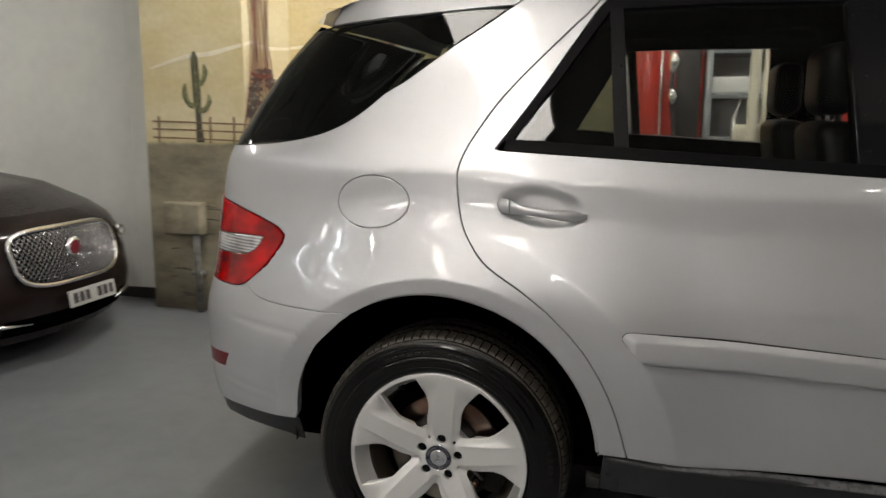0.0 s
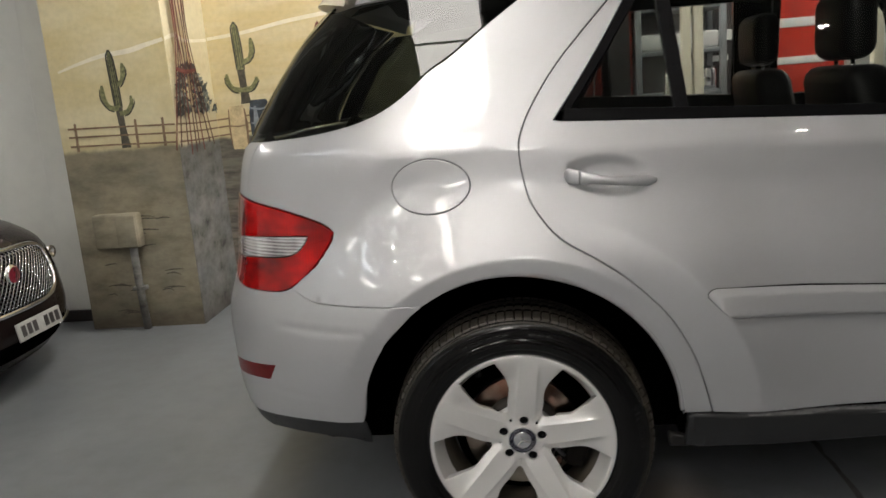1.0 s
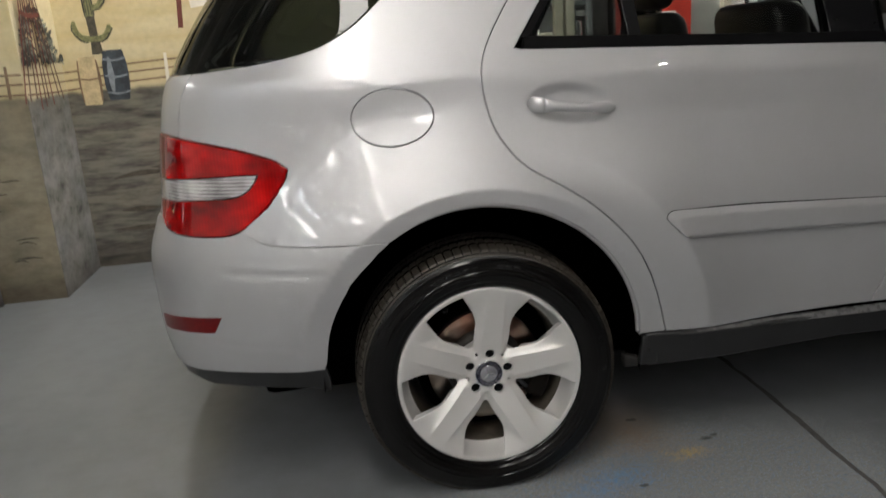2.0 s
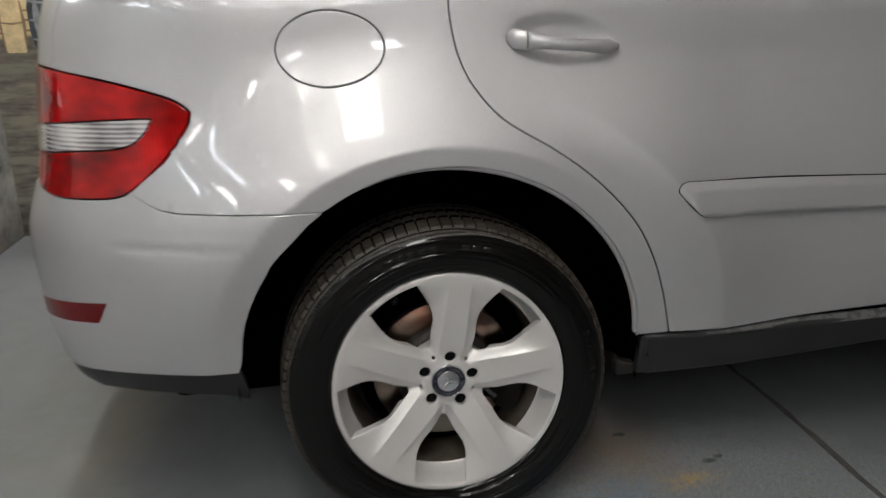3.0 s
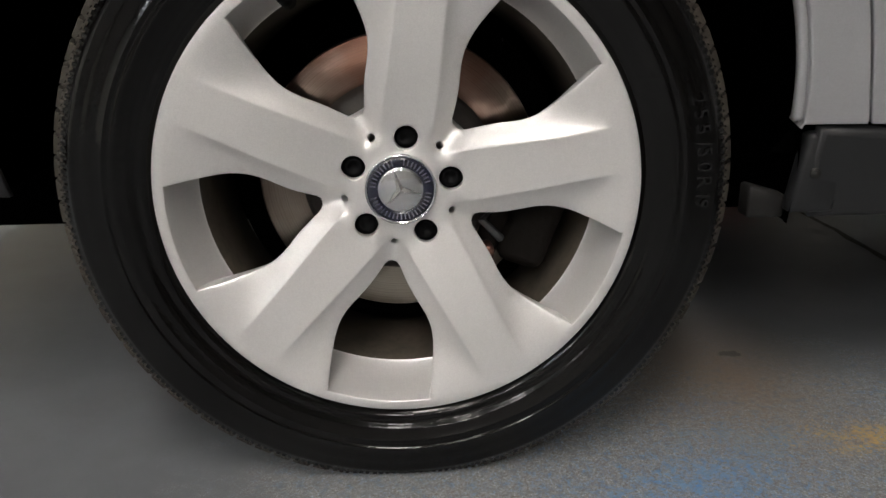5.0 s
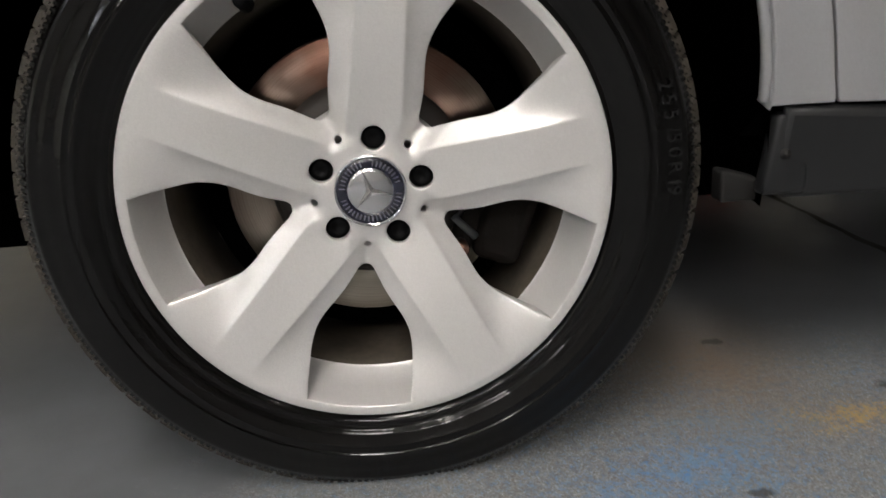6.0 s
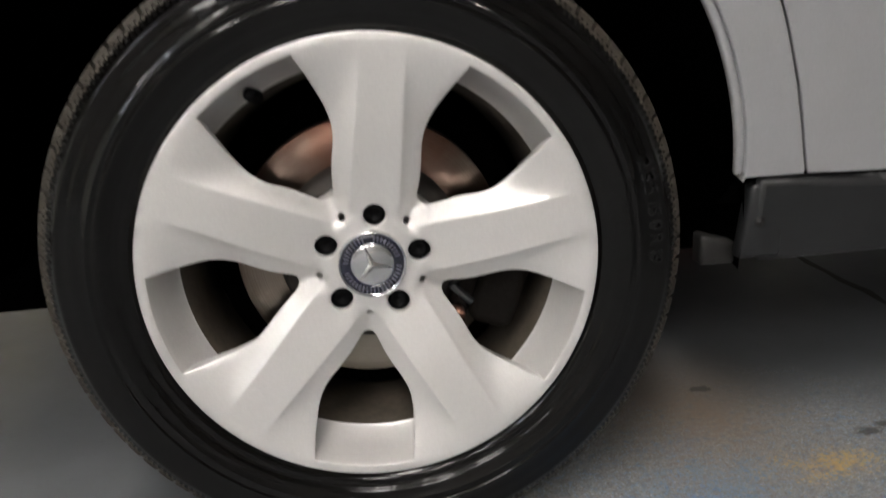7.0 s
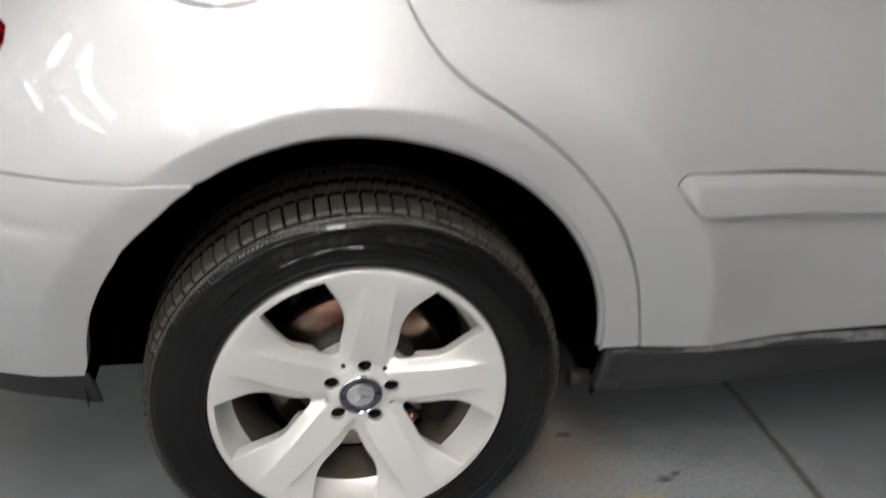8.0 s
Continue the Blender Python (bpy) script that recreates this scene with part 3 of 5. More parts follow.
for side in (None, YC):
    door = panel("rear_door", DOOR, shape_d, SILVER, suv, "silver rear door with bar handle", spacing=.024 if side is None else .05, flange=.02, extra=extra_d + crest_points() if side is None else extra_d, mirror=side)
    handle_bar(door, *HANDLE, mirror=side)
    # Slightly larger black sheet that paints the shadow line round the rub strip.
    panel("strip_shadow_line", shrink(clean(STRIP), -.0017), skin, BLACK_TRIM, door, spacing=.012, flange=.01, gap=0, offset=.0010, mirror=side)
    panel("rub_strip", STRIP, strip_skin, SILVER, door, "silver rub strip with bevelled top", spacing=.006, flange=.022, gap=0, offset=.0024, lip=.0015, mirror=side)
    panel("window_seal", curve(BELT)[::-1][2:] + curve([(1.19, 1.163), (1.185, 1.192), (.96, 1.203), (.5, 1.229), (.165, 1.249)])[1:], skin, BLACK_TRIM, door, "black rubber window seal",
          spacing=.04, flange=.02, gap=.001, offset=.001, mirror=side)
    panel("window_divider", [(.452, 1.232), (.486, 1.231), (.452, 1.60), (.418, 1.60)], skin, GLOSS_BLACK, door, "black window divider bar", spacing=.03, flange=.02, gap=0, offset=-.002, mirror=side)
    panel("window_frame", curve([(.377, 1.580), (.43, 1.645), (1.15, 1.645)]) + [(1.15, 1.602), (.7, 1.607), (.42, 1.598)], skin, BLACK_TRIM, door, "black window frame", spacing=.04, flange=.03, gap=0, offset=-.003, mirror=side)
    panel("window_frame", [(.158, 1.247), (.178, 1.247), (.285, 1.395), (.42, 1.598), (.385, 1.585), (.262, 1.396)], skin, BLACK_TRIM, door, "", spacing=.03, flange=.02, gap=0, offset=-.002, mirror=side)
    panel("pillar_cover", [(1.035, 1.198), (1.185, 1.190), (1.16, 1.645), (.995, 1.645)], skin, GLOSS_BLACK, door, "gloss black pillar cover", spacing=.04, flange=.03, gap=.001, offset=-.002, mirror=side)
    panel("fixed_pane", [(.165, 1.243), (.47, 1.230), (.435, 1.605), (.40, 1.605)], skin, FIXED, door, "", spacing=.05, flange=0, gap=0, offset=-.010, mirror=side)
    panel("window_pane", [(.47, 1.22), (1.06, 1.19), (1.03, 1.61), (.435, 1.61)], skin, GLASS, door, "", spacing=.05, flange=0, gap=0, offset=-.011, mirror=side)
    # front door and wing
    shape_f, extra_f = door_skin(1.40, 1.005)
    fd = panel("front_door", curve(DOOR_FRONT) + [(1.6, 1.140), (2.10, 1.105), (2.16, 1.0), (2.20, .7), (2.16, .50), (2.10, .412)], shape_f, SILVER, suv, spacing=.045, extra=extra_f if side is None else None, mirror=side)
    handle_bar(fd, 1.40, 1.005, mirror=side)
    panel("window_seal", [(1.2, 1.163), (1.6, 1.141), (2.08, 1.107), (2.06, 1.132), (1.6, 1.168), (1.2, 1.190)], skin, BLACK_TRIM, fd, spacing=.05, flange=.02, gap=.001, mirror=side)
    panel("window_pane", [(1.19, 1.19), (2.03, 1.135), (1.62, 1.56), (1.18, 1.61)], skin, GLASS, fd, spacing=.06, flange=0, gap=0, offset=-.01, mirror=side)
    panel("window_frame", [(1.17, 1.605), (1.60, 1.555), (2.02, 1.132), (2.09, 1.105), (1.68, 1.60), (1.45, 1.64), (1.17, 1.645)], skin, BLACK_TRIM, fd, spacing=.05, flange=.03, gap=0, mirror=side)
    front_arch = arch_line(WHEELBASE, .405)
    panel("front_wing", [(2.11, .412), (2.165, .50), (2.205, .7), (2.165, 1.0), (2.11, 1.10), (2.6, 1.06), (3.2, 1.0), (3.7, .93), (4.0, .86), (3.75, .70), (3.45, .62)] + front_arch[6:-1] + [(2.46, .405)], skin, SILVER, suv, spacing=.05, flange=.03, mirror=side)
    panel("front_bumper", [(3.47, .61), (3.75, .70), (4.0, .80), (UF, .80), (UF, .30), (3.9, .30), (3.45, .33), (3.37, .42)], skin, SILVER, suv, spacing=.06, mirror=side)
    panel("headlamp", [(3.72, .90), (3.98, .855), (4.12, .80), (3.98, .72), (3.78, .71)], skin, CHROME, suv, spacing=.05, offset=-.005, mirror=side)
    panel("grille", [(4.15, .86), (UF, .88), (UF, .62), (4.2, .64)], skin, BLACK_TRIM, suv, spacing=.06, offset=.004, mirror=side)
    # rolled edge of the wheel arch
    lip_line = [skin(p[0], p[1]) for p in arch_line(0.0, .413, 90, -.0025)[2:] if p[0] > -.16]
    lip_line = [(p[0], (p[1] + .012) if side is None else 2 * YC - p[1] - .012, p[2]) for p in lip_line]
    part("arch_edge", tube(lip_line, [.0065 - .0062 * float(step(.12, -.15, p[0])) if p[0] < .12 else .0065 for p in lip_line], 10), SILVER, suv, "rolled silver edge of the wheel arch")
    # sill cladding
    panel("sill_cladding", [(.472, .398), (.522, .394), (.60, .389), (.75, .384), (1.165, .384), (2.10, .384), (2.47, .400), (2.46, .31), (2.3, .30), (1.1, .315), (.70, .302), (.482, .300), (.476, .312), (.474, .345)], skin, CLADDING, suv,
          "dark grey plastic sill", spacing=.03, flange=.018, gap=0, offset=.008, lip=.008, mirror=side)

    # end piece of the sill with its screw, and the bracket of the arch lining
    def there(bm):
        if side is not None:
            for vert in bm.verts:
                vert.co.y = 2 * YC - vert.co.y
            bmesh.ops.reverse_faces(bm, faces=bm.faces)
        return bm

    end = box(.458, .505, .014, .038, .300, .397, .006, 2)
    for vert in end.verts:
        low = 1 - (vert.co.z - .300) / .097
        vert.co.y += .012 * low
        vert.co.x -= .008 * low if vert.co.x < .47 else 0
    end = part("sill_end", there(end), CLADDING, suv, "dark grey plastic end of the sill")
    screw = part("sill_screw", revolve([(.0, -.003), (.003, -.003), (.0035, -.001), (.006, -.002), (.0065, .002)], 16), DARK_STEEL, end, "dark screw in the sill end")
    screw.location, screw.rotation_euler = (.472, .019 if side is None else 2 * YC - .019, .350), (0, 0, 0 if side is None else math.pi)
    brace = box(.412, .462, .050, .080, .288, .316, .005, 2)
    for vert in brace.verts:
        vert.co.z += .012 if vert.co.z > .30 and vert.co.x < .42 else 0
    part("liner_bracket", there(brace), DARK_STEEL, suv, "dark bracket below the arch lining")

    def ledge_point(s, t):
        u = .525 + 1.57 * t
        q = skin(u, .402)
        y = q[1] + .010 - (.006 + .013 * min(1, t * 4)) * s
        return (q[0], y if side is None else 2 * YC - y, .400 - (.004 + .013 * min(1, t * 4)) * s * s)

    part("sill_ledge", sheet(ledge_point, 8, 60, side is None), SATIN, suv, "satin grey sill ledge below the doors")
    # dark shell behind the panels, added to blacken the gaps and stop stray light
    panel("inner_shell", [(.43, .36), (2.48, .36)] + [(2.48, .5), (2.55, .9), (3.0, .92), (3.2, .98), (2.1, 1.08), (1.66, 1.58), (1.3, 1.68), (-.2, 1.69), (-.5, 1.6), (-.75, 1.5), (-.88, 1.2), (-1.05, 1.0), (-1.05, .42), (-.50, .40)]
          + arch_line(0, .40, grow=.012)[::-1], skin, LINER_SHADE, suv, holes=[curve(GLASS_LOW[1:-1]) + curve(GLASS_TOP[:-1])[1:] + [(-.62, 1.56), (-.74, 1.45), (-.80, 1.25)],
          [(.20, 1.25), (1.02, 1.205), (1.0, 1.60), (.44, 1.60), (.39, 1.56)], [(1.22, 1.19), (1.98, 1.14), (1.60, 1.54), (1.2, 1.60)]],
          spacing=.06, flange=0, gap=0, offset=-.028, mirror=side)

# roof, bonnet and windscreen
def roof_point(s, t):
    x = -.44 + 2.09 * s
    edge = base(np.array([1.66]))[0] + .02
    y = edge + (2 * YC - 2 * edge) * t
    crown = 1 - abs(2 * t - 1) ** 2.6
    rise = 1.655 + .045 * step(-.5, .5, x)
    return (x, y, rise + (.045 + .05 * step(-.4, .6, x)) * crown - .05 * step(.75, 1.0, s))


part("roof", sheet(roof_point, 24, 28), SILVER, suv, "silver roof")
part("headliner", sheet(lambda s, t: (lambda p: (p[0], p[1], p[2] - .03))(roof_point(s, t)), 12, 14, True), LINER_SHADE, suv)
part("roof_spoiler", sheet(lambda s, t: (-.34 - s * (.09 + .20 * (1 - (2 * t - 1) ** 2)), .235 + 1.33 * t, 1.640 + .055 * (1 - abs(2 * t - 1) ** 2.5) - .035 * s - .03 * (1 if s > .95 else 0)), 8, 20, True), SILVER, suv, "silver roof spoiler")
part("bonnet", sheet(lambda s, t: (2.10 + 1.50 * s, .05 + .06 * s * s + (1.70 - .12 * s * s) * t, 1.10 - .04 * s - .15 * s * s + .075 * (1 - abs(2 * t - 1) ** 2.5)), 14, 20), SILVER, suv)
part("windscreen", sheet(lambda s, t: (1.62 + .55 * s - .1 * (abs(2 * t - 1) ** 2) * (1 - s), .27 - .17 * s + (1.26 + .34 * s) * t, 1.74 - .58 * s), 6, 12), GLASS, suv)
# Underbody blocks, added to hide lit floor and keep light from below the car.
part("underbody", box(-.66, 3.4, .32, 1.48, .215, .42, .03), LINER_SHADE, suv)
part("underbody", box(.47, 2.25, .26, 1.54, .235, .36, .03), LINER_SHADE, suv, "black block added under the car to dim the floor")
part("underbody", box(-.72, .49, .42, 1.38, .225, .42, .05), LINER_SHADE, suv)
part("rear_axle", tube([(0, .20, HZ), (0, 1.60, HZ)], .035, 14), DARK_STEEL, suv, "dark steel axle shaft")
part("suspension_arm", tube([(.02, .26, HZ - .05), (.25, .32, HZ - .08), (.50, .45, HZ - .04)], [.022, .028, .022], 10), DARK_STEEL, suv, "dark steel suspension arm")
part("cabin_floor", box(-.65, 2.1, .45, 1.35, .42, .50, .02), LINER_SHADE, suv)
part("dashboard", box(1.75, 2.15, .15, 1.65, .75, 1.10, .06), SEAT, suv)


# ---- wheels ----
def disc_material():
    """Turned steel: fine rings, a fan-shaped sheen and a painted copper reflection."""
    n = Nodes("brake_disc_steel")
    at = n.place()
    g = n.add("ShaderNodeVectorMath")
    g.operation = "LENGTH"
    n.link(n.place((1, 0, 1)), 0, g, 0)
    rings = n.add("ShaderNodeTexNoise", Scale=900.0, Detail=3.0)
    rings.noise_dimensions = "1D"
    n.link(g, "Value", rings, "W")
    c = n.ramp(rings, "Fac", [(.3, rgb(.36, .34, .31)), (.5, rgb(.44, .42, .39)), (.7, rgb(.50, .48, .45))])
    # copper reflection put into the colour of the disc's upper half
    sep = n.add("ShaderNodeSeparateXYZ")
    n.link(n.place(), 0, sep, 0)
    high = n.math("ADD", (n.math("MULTIPLY", (sep, "Z"), 3.0), 0), (n.noise(at, 9.0, 4.0), "Fac"))
    copper_sheen = n.ramp(high, 0, [(.40, rgb(.62, .59, .54)), (.80, rgb(.40, .225, .175))])
    c = n.mix(1.0, (c, 0), (copper_sheen, 0), "MULTIPLY")
    n.link(c, 2, n.bsdf, "Base Color")
    t = n.add("ShaderNodeTangent")
    t.direction_type, t.axis = "RADIAL", "Y"
    n.link(t, 0, n.bsdf, "Tangent")
    for key, value in (("Metallic", 1.0), ("Roughness", .32), ("Anisotropic", .85), ("Anisotropic Rotation", .25)):
        n.bsdf.inputs[key].default_value = value
    n.bump(rings, "Fac", .05, .002)
    return n.mat


DISC = disc_material()
DUSTY = surface("brake_dust", (.030, .025, .021), .6, .2, vary=.35, scale=18, bump=.1, bump_scale=200)
GRIME = surface("brake_grime", (.010, .008, .0065), .75, vary=.3, scale=20, bump=.2, bump_scale=90, spec=.15)
# Rim well colour holds brake dust and the shade of its depth.
WELL = surface("shaded_dusty_rim_well", (.085, .072, .056), .7, vary=.3, scale=14, spec=.2)
MARKS = surface("cap_mark_metal", (.30, .29, .32), .35, 1.0, vary=.2)
RING = surface("cap_ring_enamel", (0.010, 0.011, 0.030), 0.2, coat=1.0)


def tyre_mesh():
    side = [(.2552, -.004), (.2576, -.014), (.2640, -.0225), (.2700, -.0255), (.2735, -.0248), (.2765, -.0285), (.2830, -.0318), (.2900, -.0328), (.2915, -.0341), (.2960, -.0350), (.2975, -.0338),
            (.3025, -.0342), (.3030, -.0353), (.3046, -.0353), (.3052, -.0344), (.315, -.0350), (.324, -.0334), (.3320, -.0302), (.3340, -.0308), (.3390, -.0285), (.3405, -.0262), (.3445, -.0238),
            (.3485, -.0216), (.3532, -.0178), (.3540, -.0122), (.3602, -.0090), (.3634, .000), (.3652, .012)]
    tread = [(.3665, .024), (.3670, .036), (.3600, .038), (.3600, .046), (.3680, .048), (.3688, .070), (.3690, .081), (.3615, .083), (.3615, .091), (.3690, .093)]
    half = side + tread
    far = [(r, 0.187 - h) for r, h in half[::-1]]
    prof = half + far
    blocks = 92
    steps = ((0.0, 0), (0.02, 3), (0.19, 3), (0.21, 0), (0.38, 0), (0.40, 1), (0.50, 1), (0.52, 0), (0.70, 0), (0.72, 1), (0.82, 1), (0.84, 0))
    v, f = [], []
    k = len(prof)
    n = blocks * len(steps)
    for i in range(n):
        share, cut = steps[i % len(steps)]
        a = 2 * math.pi * (i // len(steps) + share) / blocks
        for q, (r, h) in enumerate(prof):
            own = q if q < k // 2 else k - 1 - q
            if cut == 3 and 25 <= own <= 29:
                r -= .0066
                h += (.0030 if q < k // 2 else -.0030) if own == 25 else 0
            elif cut and own in (22, 23):
                r -= .0014
                h += .0014 if q < k // 2 else -.0014
            if cut == 3 and 32 <= own <= 34:
                r -= .004
            x, z = r * math.cos(a), r * math.sin(a)
            if z < -HZ + .001:
                squash = -HZ + .001 - z
                z = -HZ + .001
                h += (-.3 if q < k // 2 else .3) * squash
            v.append((x, h, z))
    mats = []
    for i in range(n):
        j = (i + 1) % n
        for q in range(k):
            w = (q + 1) % k
            f.append((i * k + q, i * k + w, j * k + w, j * k + q))
            own = min(q, k - 2 - q)
            here, there = steps[i % len(steps)][1], steps[(i + 1) % len(steps)][1]
            kind = 1 if 22 <= own and q != k - 1 else 0
            # Groove faces turn black: the shade inside them is put into the colour.
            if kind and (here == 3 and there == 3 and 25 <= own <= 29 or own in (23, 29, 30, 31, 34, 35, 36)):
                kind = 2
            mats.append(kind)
    return v, f, mats


SPOKE0 = 82.5
WINDOW = [(.0868, 0.0), (.0876, .0045), (.0915, .0088), (.100, .0140), (.110, .0208), (.1227, .0298), (.135, .0396), (.145, .0466), (.155, .0518), (.165, .0552), (.180, .0582), (.20, .0598), (.22, .0606), (.2402, .0604)]


def rim_face_depth(x, z):
    """Depth of the rim's face: a flat ridge along each spoke with sloping flanks that die out at the edge."""
    r = np.hypot(x, z)
    a = np.degrees(np.arctan2(z, x))
    d = np.radians((a - SPOKE0 + 36) % 72 - 36)
    w = np.abs(r * np.sin(d))
    ridge = smooth([0, .050, .070, .10, .15, .20, .235, .252, .259, .263], [.004, .004, .0025, -.004, -.0145, -.0205, -.0237, -.0247, -.0243, -.0228], r)
    half = smooth([0, .06, .24, .26], [.0285, .0285, .0245, .0245], r)
    over = np.maximum(w - half, 0)
    over = over ** 2 / (over + .0005)
    flank = 1.0 * over / (1 + over / .024) * step(.052, .082, r) * (1 - step(.175, .252, r))
    between = np.abs(r * np.sin(np.radians((a - SPOKE0) % 72 - 36)))
    pocket = .0070 * (1 - step(.001, .022, between)) * step(.052, .068, r) * (1 - step(.10, .14, r))
    return ridge + flank + pocket


def rim_shape(u, v):
    u, v = np.asarray(u, float), np.asarray(v, float)
    return np.stack([u, rim_face_depth(u, v), v], -1)


def rim_holes():
    out = []
    for k in range(5):
        mid = math.radians(SPOKE0 + 36 + 72 * k)
        c, s = math.cos(mid), math.sin(mid)
        right = curve(WINDOW, .004)
        arc_end = math.atan2(WINDOW[-1][1], WINDOW[-1][0])
        r_end = math.hypot(*WINDOW[-1])
        arc = [(r_end * math.cos(arc_end * (1 - 2 * i / 16)), r_end * math.sin(arc_end * (1 - 2 * i / 16))) for i in range(1, 16)]
        loop = right + arc + [(r, -w) for r, w in right[::-1]]
        out.append([(r * c - w * s, r * s + w * c) for r, w in clean(loop)])
    return out


def bolt_spots(radius, shift=0.0):
    return [(radius * math.cos(math.radians(SPOKE0 + shift + 72 * k)), radius * math.sin(math.radians(SPOKE0 + shift + 72 * k))) for k in range(5)]


def build_wheel(at):
    lugs = [ellipse(x, z, .0150, .0150, 28) for x, z in bolt_spots(.056)]
    dots = [ellipse(x, z, .0053, .0053, 16) for x, z in bolt_spots(.0635, 36)]
    extra = []
    for i in range(1, 48):
        r = .258 * i / 47
        m = int(2 * math.pi * r / .006) + 6
        extra += [(r * math.cos(2 * math.pi * q / m), r * math.sin(2 * math.pi * q / m)) for q in range(m)]
    for k in range(5):
        a = math.radians(SPOKE0 + 72 * k)
        for sgn in (-1, 1):
            for w in (.0225, .0240, .0248, .0255, .0262, .0269, .0276, .0283, .0290, .0297, .031, .034):
                for i in range(60):
                    l = .05 + .19 * i / 59
                    extra.append((l * math.cos(a) - sgn * w * math.sin(a), l * math.sin(a) + sgn * w * math.cos(a)))
    me = panel_mesh("wheel", ellipse(0, 0, .2562, .2562, 300), rim_shape, holes=rim_holes() + lugs + dots, spacing=.5, flange=.030, gap=0, extra=extra, lip=.0020)
    bm = bmesh.new()
    bm.from_mesh(me)
    bmesh.ops.remove_doubles(bm, verts=bm.verts, dist=1e-5)
    bm.to_mesh(me)
    bm.free()
    me.materials.append(RIM)
    wheel = new("wheel", me)
    wheel.parent, wheel.location = suv, at
    wheel["label"] = "silver five-spoke alloy wheel"
    part("rim_lip", revolve([(.2562, -.0205), (.2577, -.0190), (.2581, -.0150), (.2550, .004)], 180), RIM, wheel)
    part("rim_barrel", revolve([(.2464, -.0232), (.2455, -.0212), (.2438, -.0155), (.2370, .006), (.2275, .036), (.2248, .0385)], 140), RIM, wheel)
    part("rim_well", revolve([(.2250, .0384), (.2215, .046), (.2180, .075), (.2120, .15), (.2300, .185)], 120), WELL, wheel, "inner rim, its brown both brake dust and painted shade")
    v, f, mats = tyre_mesh()
    tyre = part("tyre", (v, f), RUBBER, wheel, "black road tyre with shiny dressed sidewall")
    tyre.data.materials.append(TREAD)
    tyre.data.materials.append(LINER_SHADE)
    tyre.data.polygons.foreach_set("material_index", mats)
    tyre.data.polygons.foreach_set("use_smooth", [not m for m in mats])
    cap = part("centre_cap", revolve([(.0, -.0030), (.021, -.0028), (.0235, -.0020), (.0245, -.0012), (.0365, -.0012), (.0372, -.0030), (.0384, -.0030), (.0392, -.0012), (.0394, .008)], 72), CHROME, wheel, "chrome centre cap with dark ring")
    part("cap_ring", revolve([(.0247, -.0010), (.0252, -.0019), (.0358, -.0019), (.0364, -.0010)], 72), RING, cap, "dark ring with a row of small pale bars")
    v, f = [], []
    for arm in range(3):
        a = math.radians(SPOKE0 + 24 + 120 * arm)
        c, s = math.cos(a), math.sin(a)
        n0 = len(v)
        for l, w, h in ((0, .0042, -.0034), (.0238, .0003, -.0032), (0, -.0042, -.0034), (0, 0, -.0075), (.0225, 0, -.0038)):
            v.append((l * c - w * s, h, l * s + w * c))
        f += [(n0, n0 + 1, n0 + 4, n0 + 3), (n0 + 3, n0 + 4, n0 + 1, n0 + 2)]
    part("cap_relief", (v, f), CHROME, cap, "three-armed chrome relief", smooth=False)
    v, f = [], []
    for i in range(44):
        if i % 11 in (0, 1) and i < 30:
            continue
        a0 = math.radians(360 / 44 * i)
        wid = math.radians(1.3)
        n0 = len(v)
        for r, a in ((.0275, a0 - wid), (.0275, a0 + wid), (.0335, a0 + wid), (.0335, a0 - wid)):
            v.append((r * math.cos(a), -.0021, r * math.sin(a)))
        f.append((n0, n0 + 1, n0 + 2, n0 + 3))
    part("cap_marks", (v, f), MARKS, cap, smooth=False)
    for k, (x, z) in enumerate(bolt_spots(.056)):
        bolt = part("wheel_bolt", revolve([(.0, .0125), (.0045, .0125), (.0062, .0095), (.0100, .0095), (.0108, .013), (.0152, .016), (.0152, .024)], 6 * 4), BLACK_TRIM, wheel, "black wheel bolt" if k == 0 else "")
        bolt.location = (x, 0, z)
    part("brake_disc", revolve([(.108, .066), (.110, .064), (.156, .064), (.1570, .0655), (.1605, .0655), (.1625, .068), (.1625, .088), (.09, .088)], 120), DISC, wheel, "bare steel brake disc with a copper reflection painted in")
    part("brake_hub", revolve([(.0, .040), (.075, .040), (.102, .046), (.1125, .062), (.1125, .09)], 72), DUSTY, wheel, "dusty brake hub")
    cal = part("brake_caliper", box(-.030, .030, .045, .125, -.060, .060, .016, 3), GRIME, wheel, "dark brake caliper brown with dust")
    cal.location, cal.rotation_euler = (.158, 0, -.055), (0, radians(20), 0)
    part("caliper_carrier", box(-.058, -.030, .052, .115, -.072, .072, .008, 2), GRIME, cal)
    part("brake_pin", tube([(-.045, .030, .048), (-.045, .062, .048)], .008, 10), STEEL, cal)
    part("brake_pin", tube([(-.045, .030, -.048), (-.045, .062, -.048)], .008, 10), STEEL, cal)
    part("bleed_hose", tube([(-.02, .052, .03), (-.05, .038, .012), (-.062, .046, -.018), (-.03, .055, -.035)], .005, 8), GREY_METAL, cal)
    part("splash_shield", revolve([(.05, .118), (.19, .112), (.196, .100)], 64), LINER_SHADE, wheel)
    return wheel


